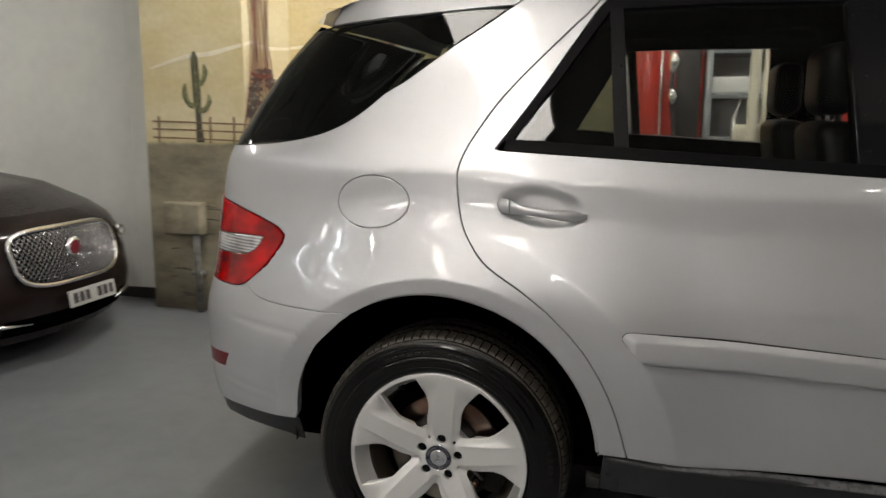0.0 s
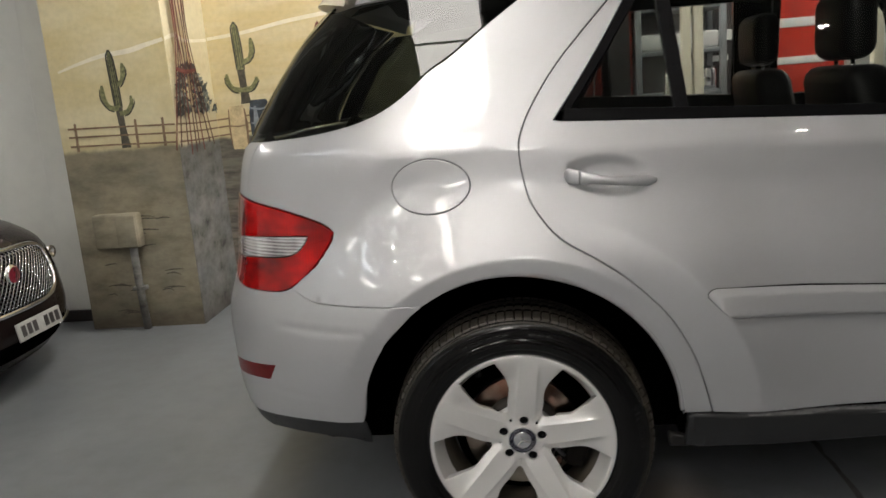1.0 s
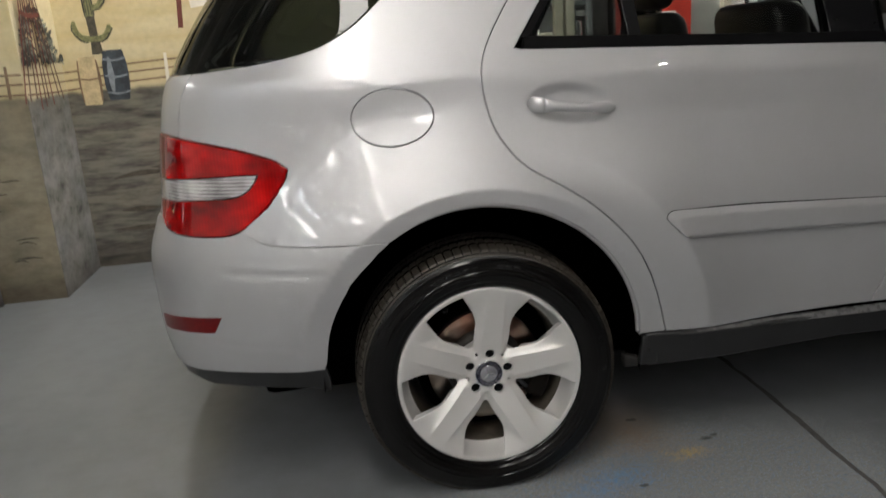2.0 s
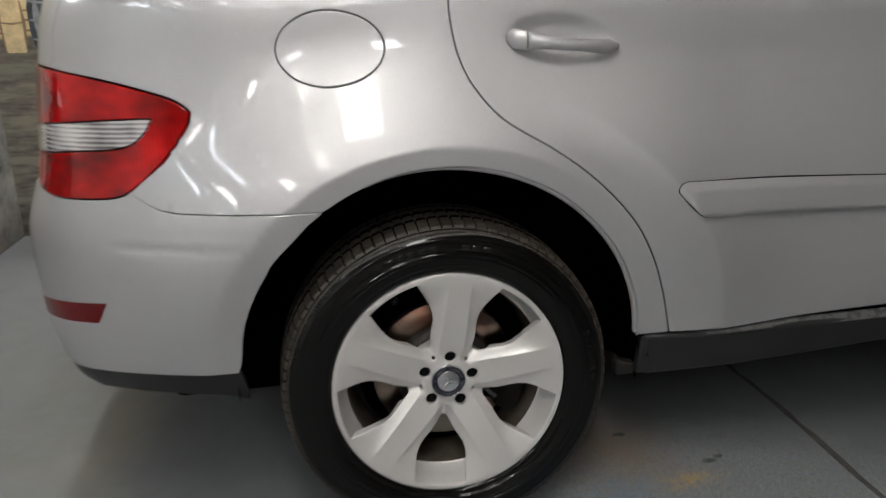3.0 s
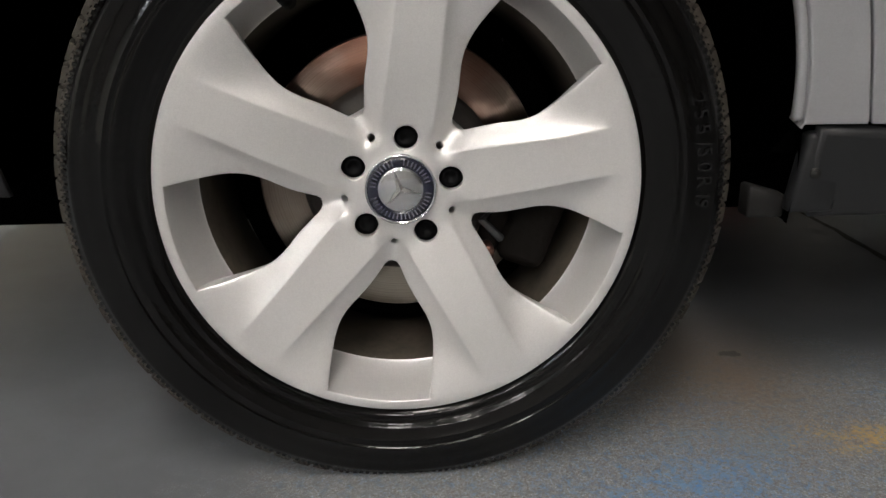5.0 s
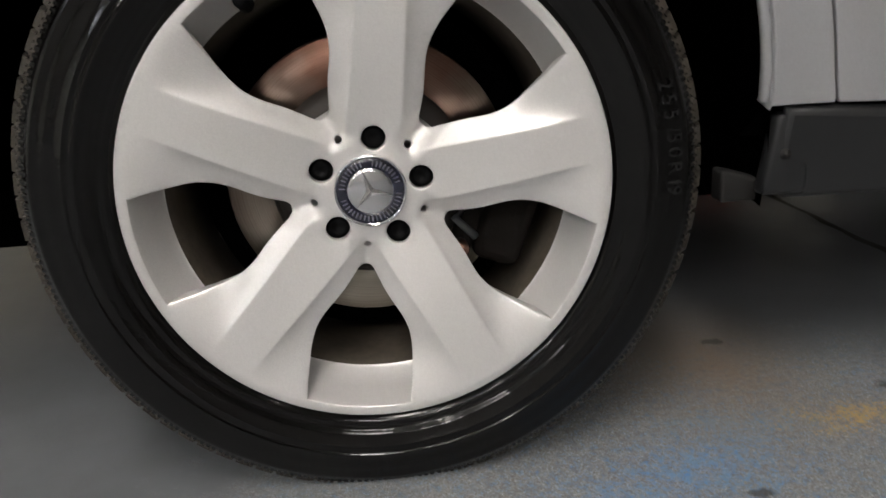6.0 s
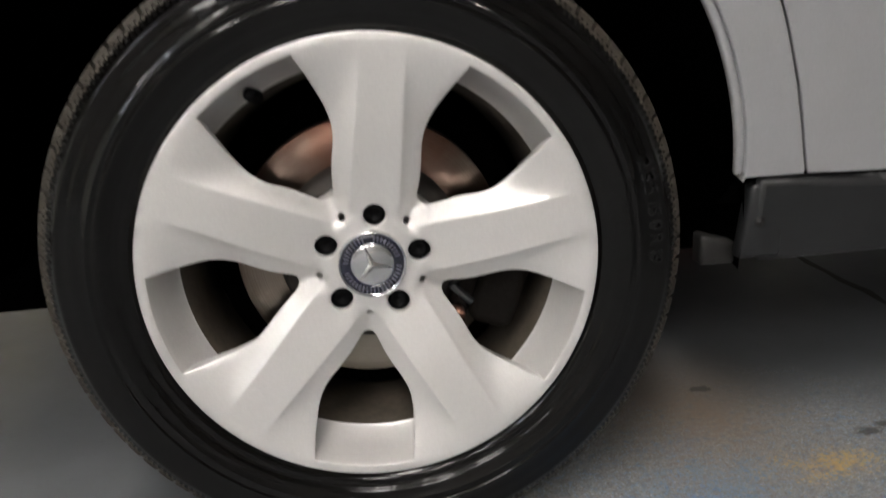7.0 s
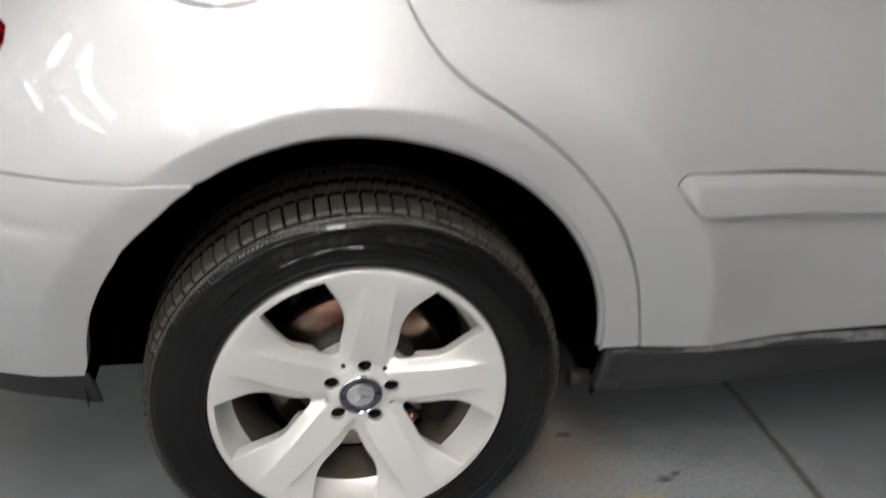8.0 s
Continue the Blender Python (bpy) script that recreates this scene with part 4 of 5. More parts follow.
def sidewall_text(words, radius, height, start, parent):
    """Raised letters round the sidewall, each turned to face outwards."""
    angle = start
    for ch in words:
        if ch != " ":
            cu = bpy.data.curves.new("letter", "FONT")
            cu.body, cu.size, cu.extrude, cu.align_x = ch, height * 1.35, .0010, "CENTER"
            tmp = new("letter", cu)
            me = bpy.data.meshes.new_from_object(tmp.evaluated_get(bpy.context.evaluated_depsgraph_get()))
            bpy.data.objects.remove(tmp)
            m = Matrix.Rotation(-math.radians(angle), 4, "Y") @ Matrix.Translation((radius, -.0346, 0)) @ Matrix.Rotation(radians(90), 4, "X") @ Matrix.Rotation(radians(-90), 4, "Z")
            me.transform(m)
            me.materials.append(LETTER)
            ob = new("raised_letter", me)
            ob.parent = parent
        angle -= math.degrees(height * (.5 if ch in "/1 " else .95) / radius)


LETTER = surface("letter_rubber", (0.010, 0.010, 0.010), 0.15)
wheel = build_wheel((0, 0, HZ))


def mirror_wheel(x, y, turn):
    m = pose(x, y, HZ, 0, 0, turn)
    return copy_thing(wheel, m)


mirror_wheel(WHEELBASE, 0, 0)
mirror_wheel(0, 2 * YC, 180)
mirror_wheel(WHEELBASE, 2 * YC, 180)
near_tyre = next(o for o in wheel.children if o.name.startswith("tyre"))
for k in range(11):
    if k not in (3, 4):
        a = math.radians(74 + 4.2 * k)
        mark = part("raised_bar", box(-.0085, .0085, -.0004, .0008, -.0055, .0055, .0003, 1), LETTER, near_tyre)
        mark.location, mark.rotation_euler = (.3185 * math.cos(a), -.0349, .3185 * math.sin(a)), (0, math.pi / 2 - a, 0)
bpy.context.view_layer.update()
sidewall_text("255/50R19", .3150, .0165, 17.5, near_tyre)
part("valve", tube([(-.108, .012, .196), (-.110, .000, .199), (-.1115, -.008, .201), (-.112, -.0095, .2015)], [.0085, .0075, .0070, .0050], 14), BLACK_TRIM, wheel, "black rubber valve")

for cx in (0.0, WHEELBASE):
    for sgn in (1, -1):
        v, f = [], []
        n = 40
        rows = [(.454, .026), (.459, .05), (.463, .20), (.463, .40), (.30, .42), (.05, .42)]
        for i in range(n + 1):
            a = math.radians(-7.5 + 189 * i / n)
            for r, h in rows:
                r += .036 * max(math.sin(a), 0) ** 1.2 if r > .4 else 0
                v.append((cx + r * math.cos(a), h if sgn > 0 else 2 * YC - h, HZ + r * math.sin(a)))
        for i in range(n):
            for q in range(len(rows) - 1):
                f.append((i * len(rows) + q, i * len(rows) + q + 1, (i + 1) * len(rows) + q + 1, (i + 1) * len(rows) + q))
        part("arch_liner", (v, f), LINER_SHADE, suv, "black wheel arch liner")


# ---- seats in the car ----
def front_seat(y):
    bm = box(-.07, .07, -.25, .25, .0, .68, .05, 3)
    for v in bm.verts:
        v.co.x -= .16 * v.co.z
        v.co.y *= 1 - .25 * step(.4, .7, v.co.z)
    back = part("front_seat", bm, SEAT, suv, "black leather front seat with headrest")
    back.location = (1.14, y, .62)
    rest = part("headrest", box(-.05, .05, -.135, .135, -.095, .105, .045, 4), SEAT, back, "black padded headrest")
    rest.location = (-.11, 0, .79)
    for dy in (-.06, .06):
        post = part("headrest_post", tube([(-.105, dy, .62), (-.11, dy, .72)], .007, 8), CHROME, back, "chrome headrest post")
    part("seat_cushion", box(-.02, .50, -.26, .26, -.10, .06, .05, 3), SEAT, back)
    return back


front_seat(.48)
front_seat(1.32)
bench = box(-.09, .09, .46, 1.34, .0, .62, .05, 3)
for v in bench.verts:
    v.co.x -= .25 * v.co.z
b = part("rear_bench", bench, SEAT, suv, "black leather rear bench")
b.location = (.22, 0, .58)
part("bench_cushion", box(.0, .52, .46, 1.34, -.1, .08, .05, 3), SEAT, b)


# ---- the garage ----
def slab(name, x0, x1, y0, y1, z0, z1, material, label="", bevel=0.0):
    ob = part(name, box(x0, x1, y0, y1, z0, z1, bevel), material, None, label, smooth=False)
    return tagged(ob, label, "", "", "structure")


def floor_material():
    n = Nodes("floor_paint")
    at = n.place()
    big, fine, grit, fleck = n.noise(at, 1.6, 5.0), n.noise(at, 9.0, 6.0), n.noise(at, 300.0, 6.0, 0.9), n.noise(at, 95.0, 5.0, 0.75)
    paint = n.ramp(big, "Fac", [(0.3, rgb(.140, .149, .160)), (0.7, rgb(.172, .181, .192))])
    scuff = n.ramp(fine, "Fac", [(0.25, rgb(.86, .85, .84)), (0.6, rgb(1, 1, 1))])
    m = n.mix(1.0, (paint, 0), (scuff, 0), "MULTIPLY")

    def patch(x, y, rx, ry, edge, scale, soft):
        """White inside a ragged oval, black outside."""
        co = n.add("ShaderNodeTexCoord")
        mp = n.add("ShaderNodeMapping")
        mp.inputs["Location"].default_value = (-x / rx, -y / ry, 0)
        mp.inputs["Scale"].default_value = (1 / rx, 1 / ry, 0)
        n.link(co, "Object", mp, "Vector")
        g = n.add("ShaderNodeVectorMath")
        g.operation = "LENGTH"
        n.link(mp, 0, g, 0)
        w = n.noise(at, scale, 6.0, 0.7)
        s = n.math("ADD", (g, "Value"), (n.math("MULTIPLY", (n.math("SUBTRACT", (w, "Fac"), .5), 0), edge), 0))
        return n.ramp(n.math("MULTIPLY", (s, 0), .5), 0, [(max(0.0, .5 - soft), rgb(1, 1, 1)), (.5 + soft * .4, rgb(0, 0, 0))])

    # worn stretch where older paint and bare concrete show
    bare = n.ramp(grit, "Fac", [(0.36, rgb(.09, .088, .085)), (0.45, rgb(.20, .20, .20)), (0.54, rgb(.31, .32, .325)), (0.62, rgb(.60, .63, .64))])
    worn = patch(.50, -.26, .78, .54, .9, 11.0, .14)
    grain = n.ramp(fleck, "Fac", [(.36, rgb(.25, .25, .25)), (.56, rgb(1, 1, 1))])
    reach = n.mix(1.0, (worn, 0), (grain, 0), "MULTIPLY")
    m = n.mix((reach, 2), (m, 2), (bare, 0))
    for x, y, rx, ry, col, amount in ((.37, -.06, .24, .13, (.15, .31, .54), .8), (.24, -.12, .20, .16, (.16, .29, .48), .65), (.44, .02, .20, .10, (.16, .30, .44), .65), (.59, .020, .17, .075, (.52, .36, .15), .9), (.585, .018, .10, .04, (.55, .36, .12), .9), (.40, .10, .12, .06, (.14, .22, .34), .5), (.50, .17, .11, .16, (.22, .13, .07), .5), (.42, -.30, .25, .12, (.12, .20, .36), .45)):
        mask = patch(x, y, rx, ry, 1.0, 22.0, .40)
        torn = n.math("SUBTRACT", (n.noise(at, 120.0 + 60 * x, 8.0, .82), "Fac"), .5)
        flake = n.math("SUBTRACT", (n.noise(at, 26.0 + 20 * x, 5.0, .7), "Fac"), .5)
        level = n.math("ADD", (n.math("MULTIPLY", (torn, 0), 1.9), 0), (n.math("MULTIPLY", (flake, 0), .8), 0))
        level = n.math("ADD", (n.math("MULTIPLY", (mask, 0), .52), 0), (level, 0))
        k = n.ramp(level, 0, [(.42, rgb(0, 0, 0)), (.66, rgb(amount, amount, amount))])
        m = n.mix((k, 0), (m, 2), rgb(*col))
    # dust: a soft brown glow beside the tyre, light put into the floor colour
    dust = patch(.46, .20, .16, .22, .5, 8.0, .42)
    m = n.mix((n.mix(1.0, (dust, 0), rgb(.6, .6, .6), "MULTIPLY"), 2), (m, 2), rgb(.24, .18, .125))
    hue = n.ramp(n.noise(at, 75.0, 5.0, .85), "Fac", [(.38, rgb(1.0, .90, .80)), (.46, rgb(1, 1, 1)), (.53, rgb(1, 1, 1)), (.60, rgb(.68, .88, 1.15))])
    m = n.mix((worn, 0), (m, 2), (n.mix(1.0, (m, 2), (hue, 0), "MULTIPLY"), 2))
    for x, y, r in ((.405, -.115, .011), (.69, .085, .014), (.72, .10, .010), (.51, .26, .012)):
        mask = patch(x, y, r * 1.5, r * .75, 2.6, 70.0, .16)
        dim = n.mix(1.0, (mask, 0), rgb(.75, .75, .75), "MULTIPLY")
        m = n.mix((dim, 2), (m, 2), rgb(.035, .032, .028))
    n.link(m, 2, n.bsdf, "Base Color")
    gloss = n.mix((worn, 0), rgb(.36, .36, .36), rgb(.62, .62, .62))
    n.link(gloss, 2, n.bsdf, "Roughness")
    n.bump(fleck, "Fac", 0.008, 0.003)
    return n.mat


slab("floor", -7, 7, -7, 6, -.2, 0, floor_material(), "grey painted concrete floor with worn blue and orange patches")
slab("ceiling", -7, 7, -7, 6, CEILING, CEILING + .2, CEIL, "off-white garage ceiling")
slab("wall_west", -7.2, -7, -7, 6, 0, CEILING, WHITE_WALL, "white painted wall")
slab("wall_east", 7, 7.2, -7, 6, 0, CEILING, GREY_WALL, "grey painted wall")
slab("wall_south", -7.2, 7.2, -7.2, -7, 0, CEILING, GREY_WALL, "grey painted wall")
slab("wall_north", .3, 7.2, 4.4, 4.6, 0, CEILING, WHITE_WALL, "white painted wall")
slab("wall_pier", -7, -2.99, 2.80, 4.4, 0, CEILING, WHITE_WALL, "white painted wall behind the dark car")
slab("wall_pilaster", -2.99, -2.70, 2.73, 4.4, 0, CEILING, WHITE_WALL, "white painted pilaster beside the mural", .01)
slab("baseboard", -7, -2.71, 2.705, 2.728, 0, .075, DARK_CABINET, "dark skirting at the foot of the wall")

# joint in the floor
JOINT = surface("joint_filler", (.085, .082, .078), .8, vary=.3, scale=30)
v, f = [], []
rng = random.Random(3)
for i in range(46):
    y = -1.6 + 3.0 * i / 45
    x = 1.005 + .012 * math.sin(3 * y) + rng.uniform(-.006, .006)
    w = rng.uniform(.006, .011)
    v += [(x - w, y, .0012), (x + w, y, .0012)]
    if i:
        f.append((2 * i - 2, 2 * i - 1, 2 * i + 1, 2 * i))
tagged(part("floor_joint", (v, f), JOINT, None, smooth=False), "dark crooked joint in the concrete floor", "", "", "structure")


# ---- mural ----
def mural_material(name, low, mid, ledge, sand, sky, stretch=(2.2, 2.2, 13.0)):
    n = Nodes(name)
    co = n.add("ShaderNodeTexCoord")
    sep = n.add("ShaderNodeSeparateXYZ")
    n.link(co, "Object", sep, 0)
    flat = n.place(stretch)
    at = n.place()
    strokes, blots, wash = n.noise(flat, 1.6, 6.0, .65), n.noise(at, 5.0, 5.0), n.noise(at, 28.0, 5.0)
    wob = n.math("MULTIPLY", (n.noise(at, 9.0), "Fac"), .05)
    h = n.math("ADD", (sep, "Z"), (wob, 0))
    hh = n.math("MULTIPLY", (h, 0), .4)
    ground = n.ramp(strokes, "Fac", [(.30, rgb(*ledge)), (.42, rgb(*low)), (.56, rgb(*mid)), (.75, rgb(*[c * 1.25 for c in mid]))])
    tint = n.ramp(blots, "Fac", [(.3, rgb(.78, .80, .82)), (.7, rgb(1.0, .98, .92))])
    ground = n.mix(1.0, (ground, 0), (tint, 0), "MULTIPLY")
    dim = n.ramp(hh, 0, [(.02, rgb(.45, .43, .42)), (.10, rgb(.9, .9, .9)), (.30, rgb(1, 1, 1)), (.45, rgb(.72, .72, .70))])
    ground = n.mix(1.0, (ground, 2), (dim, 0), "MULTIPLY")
    upper = n.ramp(n.noise(flat, .7, 4.0), "Fac", [(.35, rgb(*sand)), (.65, rgb(*sky))])
    edge = n.ramp(hh, 0, [(.452, rgb(0, 0, 0)), (.462, rgb(1, 1, 1))])
    m = n.mix((edge, 0), (ground, 2), (upper, 0))
    grain = n.ramp(wash, "Fac", [(.3, rgb(.9, .9, .9)), (.6, rgb(1, 1, 1))])
    m = n.mix(1.0, (m, 2), (grain, 0), "MULTIPLY")
    n.link(m, 2, n.bsdf, "Base Color")
    n.bsdf.inputs["Roughness"].default_value = .8
    n.bump(wash, "Fac", .15, .004)
    return n.mat


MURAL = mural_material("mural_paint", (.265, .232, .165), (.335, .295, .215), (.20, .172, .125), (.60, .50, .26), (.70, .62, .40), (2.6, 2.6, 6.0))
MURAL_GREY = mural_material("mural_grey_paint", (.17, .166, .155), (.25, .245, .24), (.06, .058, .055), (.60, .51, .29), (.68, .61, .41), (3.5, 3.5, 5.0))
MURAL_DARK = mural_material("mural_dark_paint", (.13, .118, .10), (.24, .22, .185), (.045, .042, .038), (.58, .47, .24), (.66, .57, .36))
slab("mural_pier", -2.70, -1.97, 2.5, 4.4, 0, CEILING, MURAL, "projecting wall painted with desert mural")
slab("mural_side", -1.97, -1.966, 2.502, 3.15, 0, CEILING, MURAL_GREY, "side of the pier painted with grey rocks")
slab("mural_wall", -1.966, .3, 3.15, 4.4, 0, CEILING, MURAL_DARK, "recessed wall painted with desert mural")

HILL = surface("hill_paint", (.80, .74, .60), .8, vary=.1, scale=12)
GREEN = surface("cactus_paint", (.22, .22, .10), .8, vary=.5, scale=55)
TRUNK = surface("cactus_trunk_paint", (.085, .075, .055), .8, vary=.4, scale=40)
RAIL = surface("fence_paint", (.23, .15, .09), .8, vary=.3, scale=30)
POLE = surface("pole_paint", (.095, .040, .026), .8, vary=.4, scale=30)
POLE_RED = surface("pole_red_paint", (.14, .036, .024), .8, vary=.25, scale=30)
LEAF = surface("leaf_paint", (.055, .062, .055), .8, vary=.4, scale=60)
LEAF_PALE = surface("pale_leaf_paint", (.20, .22, .19), .8, vary=.4, scale=60)
PALE = surface("pale_paint", (.78, .74, .64), .8, vary=.08, scale=20)
BARREL_Y = surface("barrel_yellow_paint", (.60, .48, .28), .8, vary=.25, scale=14)
BARREL_B = surface("barrel_blue_paint", (.045, .055, .068), .8, vary=.5, scale=14)
BARREL_LIGHT = surface("barrel_light_paint", (.24, .27, .30), .8, vary=.4, scale=20)
DARKLINE = surface("dark_line_paint", (.035, .033, .03), .8, vary=.3)
LEDGE = surface("ledge_paint", (.10, .085, .062), .8, vary=.4, scale=25)


class Wall:
    """A painter's sheet: places flat strokes just proud of one wall."""

    def __init__(self, axis, at):
        self.axis, self.at, self.layer = axis, at, 0

    def point(self, a, z, lift):
        return (a, self.at - lift, z) if self.axis == "y" else (self.at + lift, a, z)

    def stroke(self, name, line, widths, material, parent, label=""):
        """A brush stroke along a line of (a, z), with widths along it."""
        self.layer += 1
        lift = .0015 + .00015 * self.layer
        pts = curve(line, .02)
        ws = np.interp(np.linspace(0, 1, len(pts)), np.linspace(0, 1, len(widths)), widths)
        v, f = [], []
        for i, (p, w) in enumerate(zip(pts, ws)):
            q0, q1 = pts[max(i - 1, 0)], pts[min(i + 1, len(pts) - 1)]
            dx, dz = q1[0] - q0[0], q1[1] - q0[1]
            d = math.hypot(dx, dz) or 1
            nx, nz = -dz / d * w / 2, dx / d * w / 2
            v += [self.point(p[0] + nx, p[1] + nz, lift), self.point(p[0] - nx, p[1] - nz, lift)]
            if i:
                f.append((2 * i - 2, 2 * i - 1, 2 * i + 1, 2 * i))
        return part(name, (v, f), material, parent, label, smooth=False)


def painted(name, label, category="mural"):
    return thing(name, label, category)


def cactus(wall, a, z0, z1, s, arms):
    c = painted("painted_cactus", "green painted cactus on the mural wall", "painting")
    mid = z0 + .42 * (z1 - z0)
    wall.stroke("cactus_trunk", [(a + .01, z0), (a, mid)], [.070 * s, .048 * s, .052 * s], TRUNK, c)
    wall.stroke("cactus_stem", [(a, mid), (a - .005, (mid + z1) / 2), (a - .012, z1)], [.050 * s, .054 * s, .050 * s, .022 * s], GREEN, c)
    for k in (-1, 1):
        wall.stroke("cactus_edge", [(a + k * .026 * s, mid), (a + k * .027 * s - .005, (mid + z1) / 2), (a + k * .022 * s - .012, z1 - .03), (a - .012, z1)], [.008, .010, .008], DARKLINE, c)
    for side, zb, reach, zt in arms:
        wall.stroke("cactus_arm", [(a, zb), (a + side * reach * .7, zb + .01), (a + side * reach, zb + .06), (a + side * reach, zt)], [.030 * s, .036 * s, .040 * s, .036 * s, .016 * s], GREEN, c)
        wall.stroke("cactus_edge", [(a + side * .03, zb - .018), (a + side * reach * .7, zb - .008), (a + side * (reach + .018), zb + .055), (a + side * (reach + .016), zt - .02)], [.006, .009, .008, .004], DARKLINE, c)
    for k in (-1, 0, 1):
        wall.stroke("cactus_rib", [(a + k * .016 * s, mid + .01), (a + k * .014 * s - .01, z1 - .03)], [.004, .004], DARKLINE, c)
    return c


front, side_w, back_w = Wall("y", 2.5), Wall("x", -1.966), Wall("y", 3.15)
hill = painted("painted_hill", "pale painted hill line on the desert mural", "painting")
front.stroke("hill_line", [(-2.645, 1.595), (-2.52, 1.632), (-2.36, 1.67), (-2.2, 1.685), (-2.08, 1.712), (-1.975, 1.735)], [.012, .02, .028, .03, .02], HILL, hill)
side_w.stroke("hill_line", [(2.505, 1.738), (2.65, 1.765), (2.8, 1.74), (3.145, 1.76)], [.02, .026, .02, .02], HILL, hill)
back_w.stroke("hill_line", [(-1.96, 1.765), (-1.7, 1.79), (-1.3, 1.85), (-.8, 1.88), (.2, 1.84)], [.02, .026, .02, .02], HILL, hill)
cactus(front, -2.305, 1.125, 1.70, .85, [(-1, 1.36, .085, 1.50), (1, 1.33, .085, 1.43), (1, 1.50, .06, 1.62)])
fence = painted("painted_fence", "brown painted rail fence on the mural", "painting")
for k, z in enumerate((1.255, 1.205, 1.150)):
    front.stroke("fence_rail", [(-2.645, z + .004), (-2.4, z), (-2.2, z - .006), (-1.975, z - .012)], [.012, .009, .012], RAIL, fence)
    side_w.stroke("fence_rail", [(2.505, z - .012), (2.8, z - .02), (3.145, z - .02)], [.011, .010], RAIL, fence)
    back_w.stroke("fence_rail", [(-1.96, z - .02), (-1.6, z + .005), (-1.2, z + .02), (-.6, z + .02)], [.011, .010], RAIL, fence)
for x in (-2.60, -2.22, -2.05):
    front.stroke("fence_post", [(x, 1.12), (x + .004, 1.29)], [.018, .015], RAIL, fence)
for x in (-1.72, -1.36, -1.0):
    back_w.stroke("fence_post", [(x, 1.12), (x + .006, 1.31)], [.022, .018], PALE, fence)
tree = painted("painted_tree", "dark painted bush with bundled red poles", "painting")
rng = random.Random(8)
for i in range(190):
    z = 1.30 + .28 * rng.random() ** 1.6
    reach = .30 * (1 - (z - 1.28) / .34)
    s = 1 if i % 2 else -1
    a = 2.72 + s * reach * rng.uniform(.1, 1.0) * (1.4 if s > 0 else .72)
    l = rng.uniform(.05, .11)
    tip = min(max(a + s * l * rng.uniform(.5, 1.0), 2.51), 3.13)
    side_w.stroke("leaf_spray", [(a, z), ((a + tip) / 2, z + rng.uniform(-.01, .03)), (tip, z + rng.uniform(-.05, .06))], [.006, .030, .004], LEAF if i % 3 else LEAF_PALE, tree)
for i in range(9):
    t = (i + .5) / 9 - .5
    side_w.stroke("pole", [(2.68 + t * .62 + rng.uniform(-.03, .03), 1.05 + rng.uniform(0, .10)), (2.68 + t * .34, 1.54 + rng.uniform(-.02, .02)), (2.67 + t * .24 + rng.uniform(-.03, .03), 1.85), (2.66 + t * .36 + rng.uniform(-.06, .06), 2.35)], [.018, .015, .019, .015], POLE if i % 3 else POLE_RED, tree)
side_w.stroke("pole_band", [(2.53, 1.565), (2.66, 1.548), (2.82, 1.56)], [.022, .026, .02], POLE_RED, tree)
cactus(back_w, -1.755, 1.33, 1.86, 1.0, [(-1, 1.42, .10, 1.53), (1, 1.42, .10, 1.50), (1, 1.60, .09, 1.75)])
barrel = painted("painted_barrel", "yellow painted barrel on the mural", "painting")
back_w.stroke("barrel_body", [(-1.82, 1.03), (-1.819, 1.08), (-1.818, 1.27), (-1.818, 1.32)], [.095, .122, .13, .128, .122, .09], BARREL_Y, barrel)
back_w.stroke("barrel_hoop", [(-1.876, 1.19), (-1.82, 1.182), (-1.762, 1.19)], [.008, .010, .008], RAIL, barrel)
back_w.stroke("barrel_edge", [(-1.874, 1.05), (-1.880, 1.18), (-1.874, 1.30)], [.006, .012, .006], RAIL, barrel)
back_w.stroke("barrel_edge", [(-1.766, 1.05), (-1.760, 1.18), (-1.766, 1.30)], [.008, .018, .008], RAIL, barrel)
barrel = painted("painted_barrel", "dark blue painted barrel on the mural", "painting")
back_w.stroke("barrel_body", [(-1.662, 1.05), (-1.661, 1.10), (-1.660, 1.30), (-1.660, 1.35)], [.115, .145, .15, .145, .11], BARREL_B, barrel)
back_w.stroke("barrel_shine", [(-1.690, 1.09), (-1.690, 1.31)], [.012, .040, .012], BARREL_LIGHT, barrel)
for z in (1.10, 1.20, 1.30):
    back_w.stroke("barrel_hoop", [(-1.728, z), (-1.66, z - .012), (-1.592, z)], [.010, .012, .010], BARREL_LIGHT, barrel)
mast = painted("painted_mast", "red painted mast with pale board", "painting")
back_w.stroke("mast_board", [(-1.17, 1.66), (-1.0, 1.68)], [.20, .20], PALE, mast)
back_w.stroke("mast_pole", [(-1.235, 1.45), (-1.21, 1.75), (-1.19, 1.80)], [.03, .03, .05], POLE_RED, mast)
rocks = painted("painted_rocks", "dark painted rock ledges on the mural", "painting")
rng = random.Random(4)
for i in range(16):
    z, a = rng.uniform(.15, 1.02), rng.uniform(-1.9, -.6)
    back_w.stroke("rock_ledge", [(a, z), (a + .2, z + rng.uniform(-.01, .03)), (a + rng.uniform(.3, .6), z + rng.uniform(-.02, .03))], [.006, .035, .015, .004], LEDGE, rocks)
for i in range(22):
    z, a = rng.uniform(.08, .75), rng.uniform(-2.6, -2.15)
    front.stroke("rock_ledge", [(a, z), (a + .05, z + .008), (a + rng.uniform(.06, .16), z + rng.uniform(-.01, .01))], [.003, .010, .003], LEDGE, rocks)

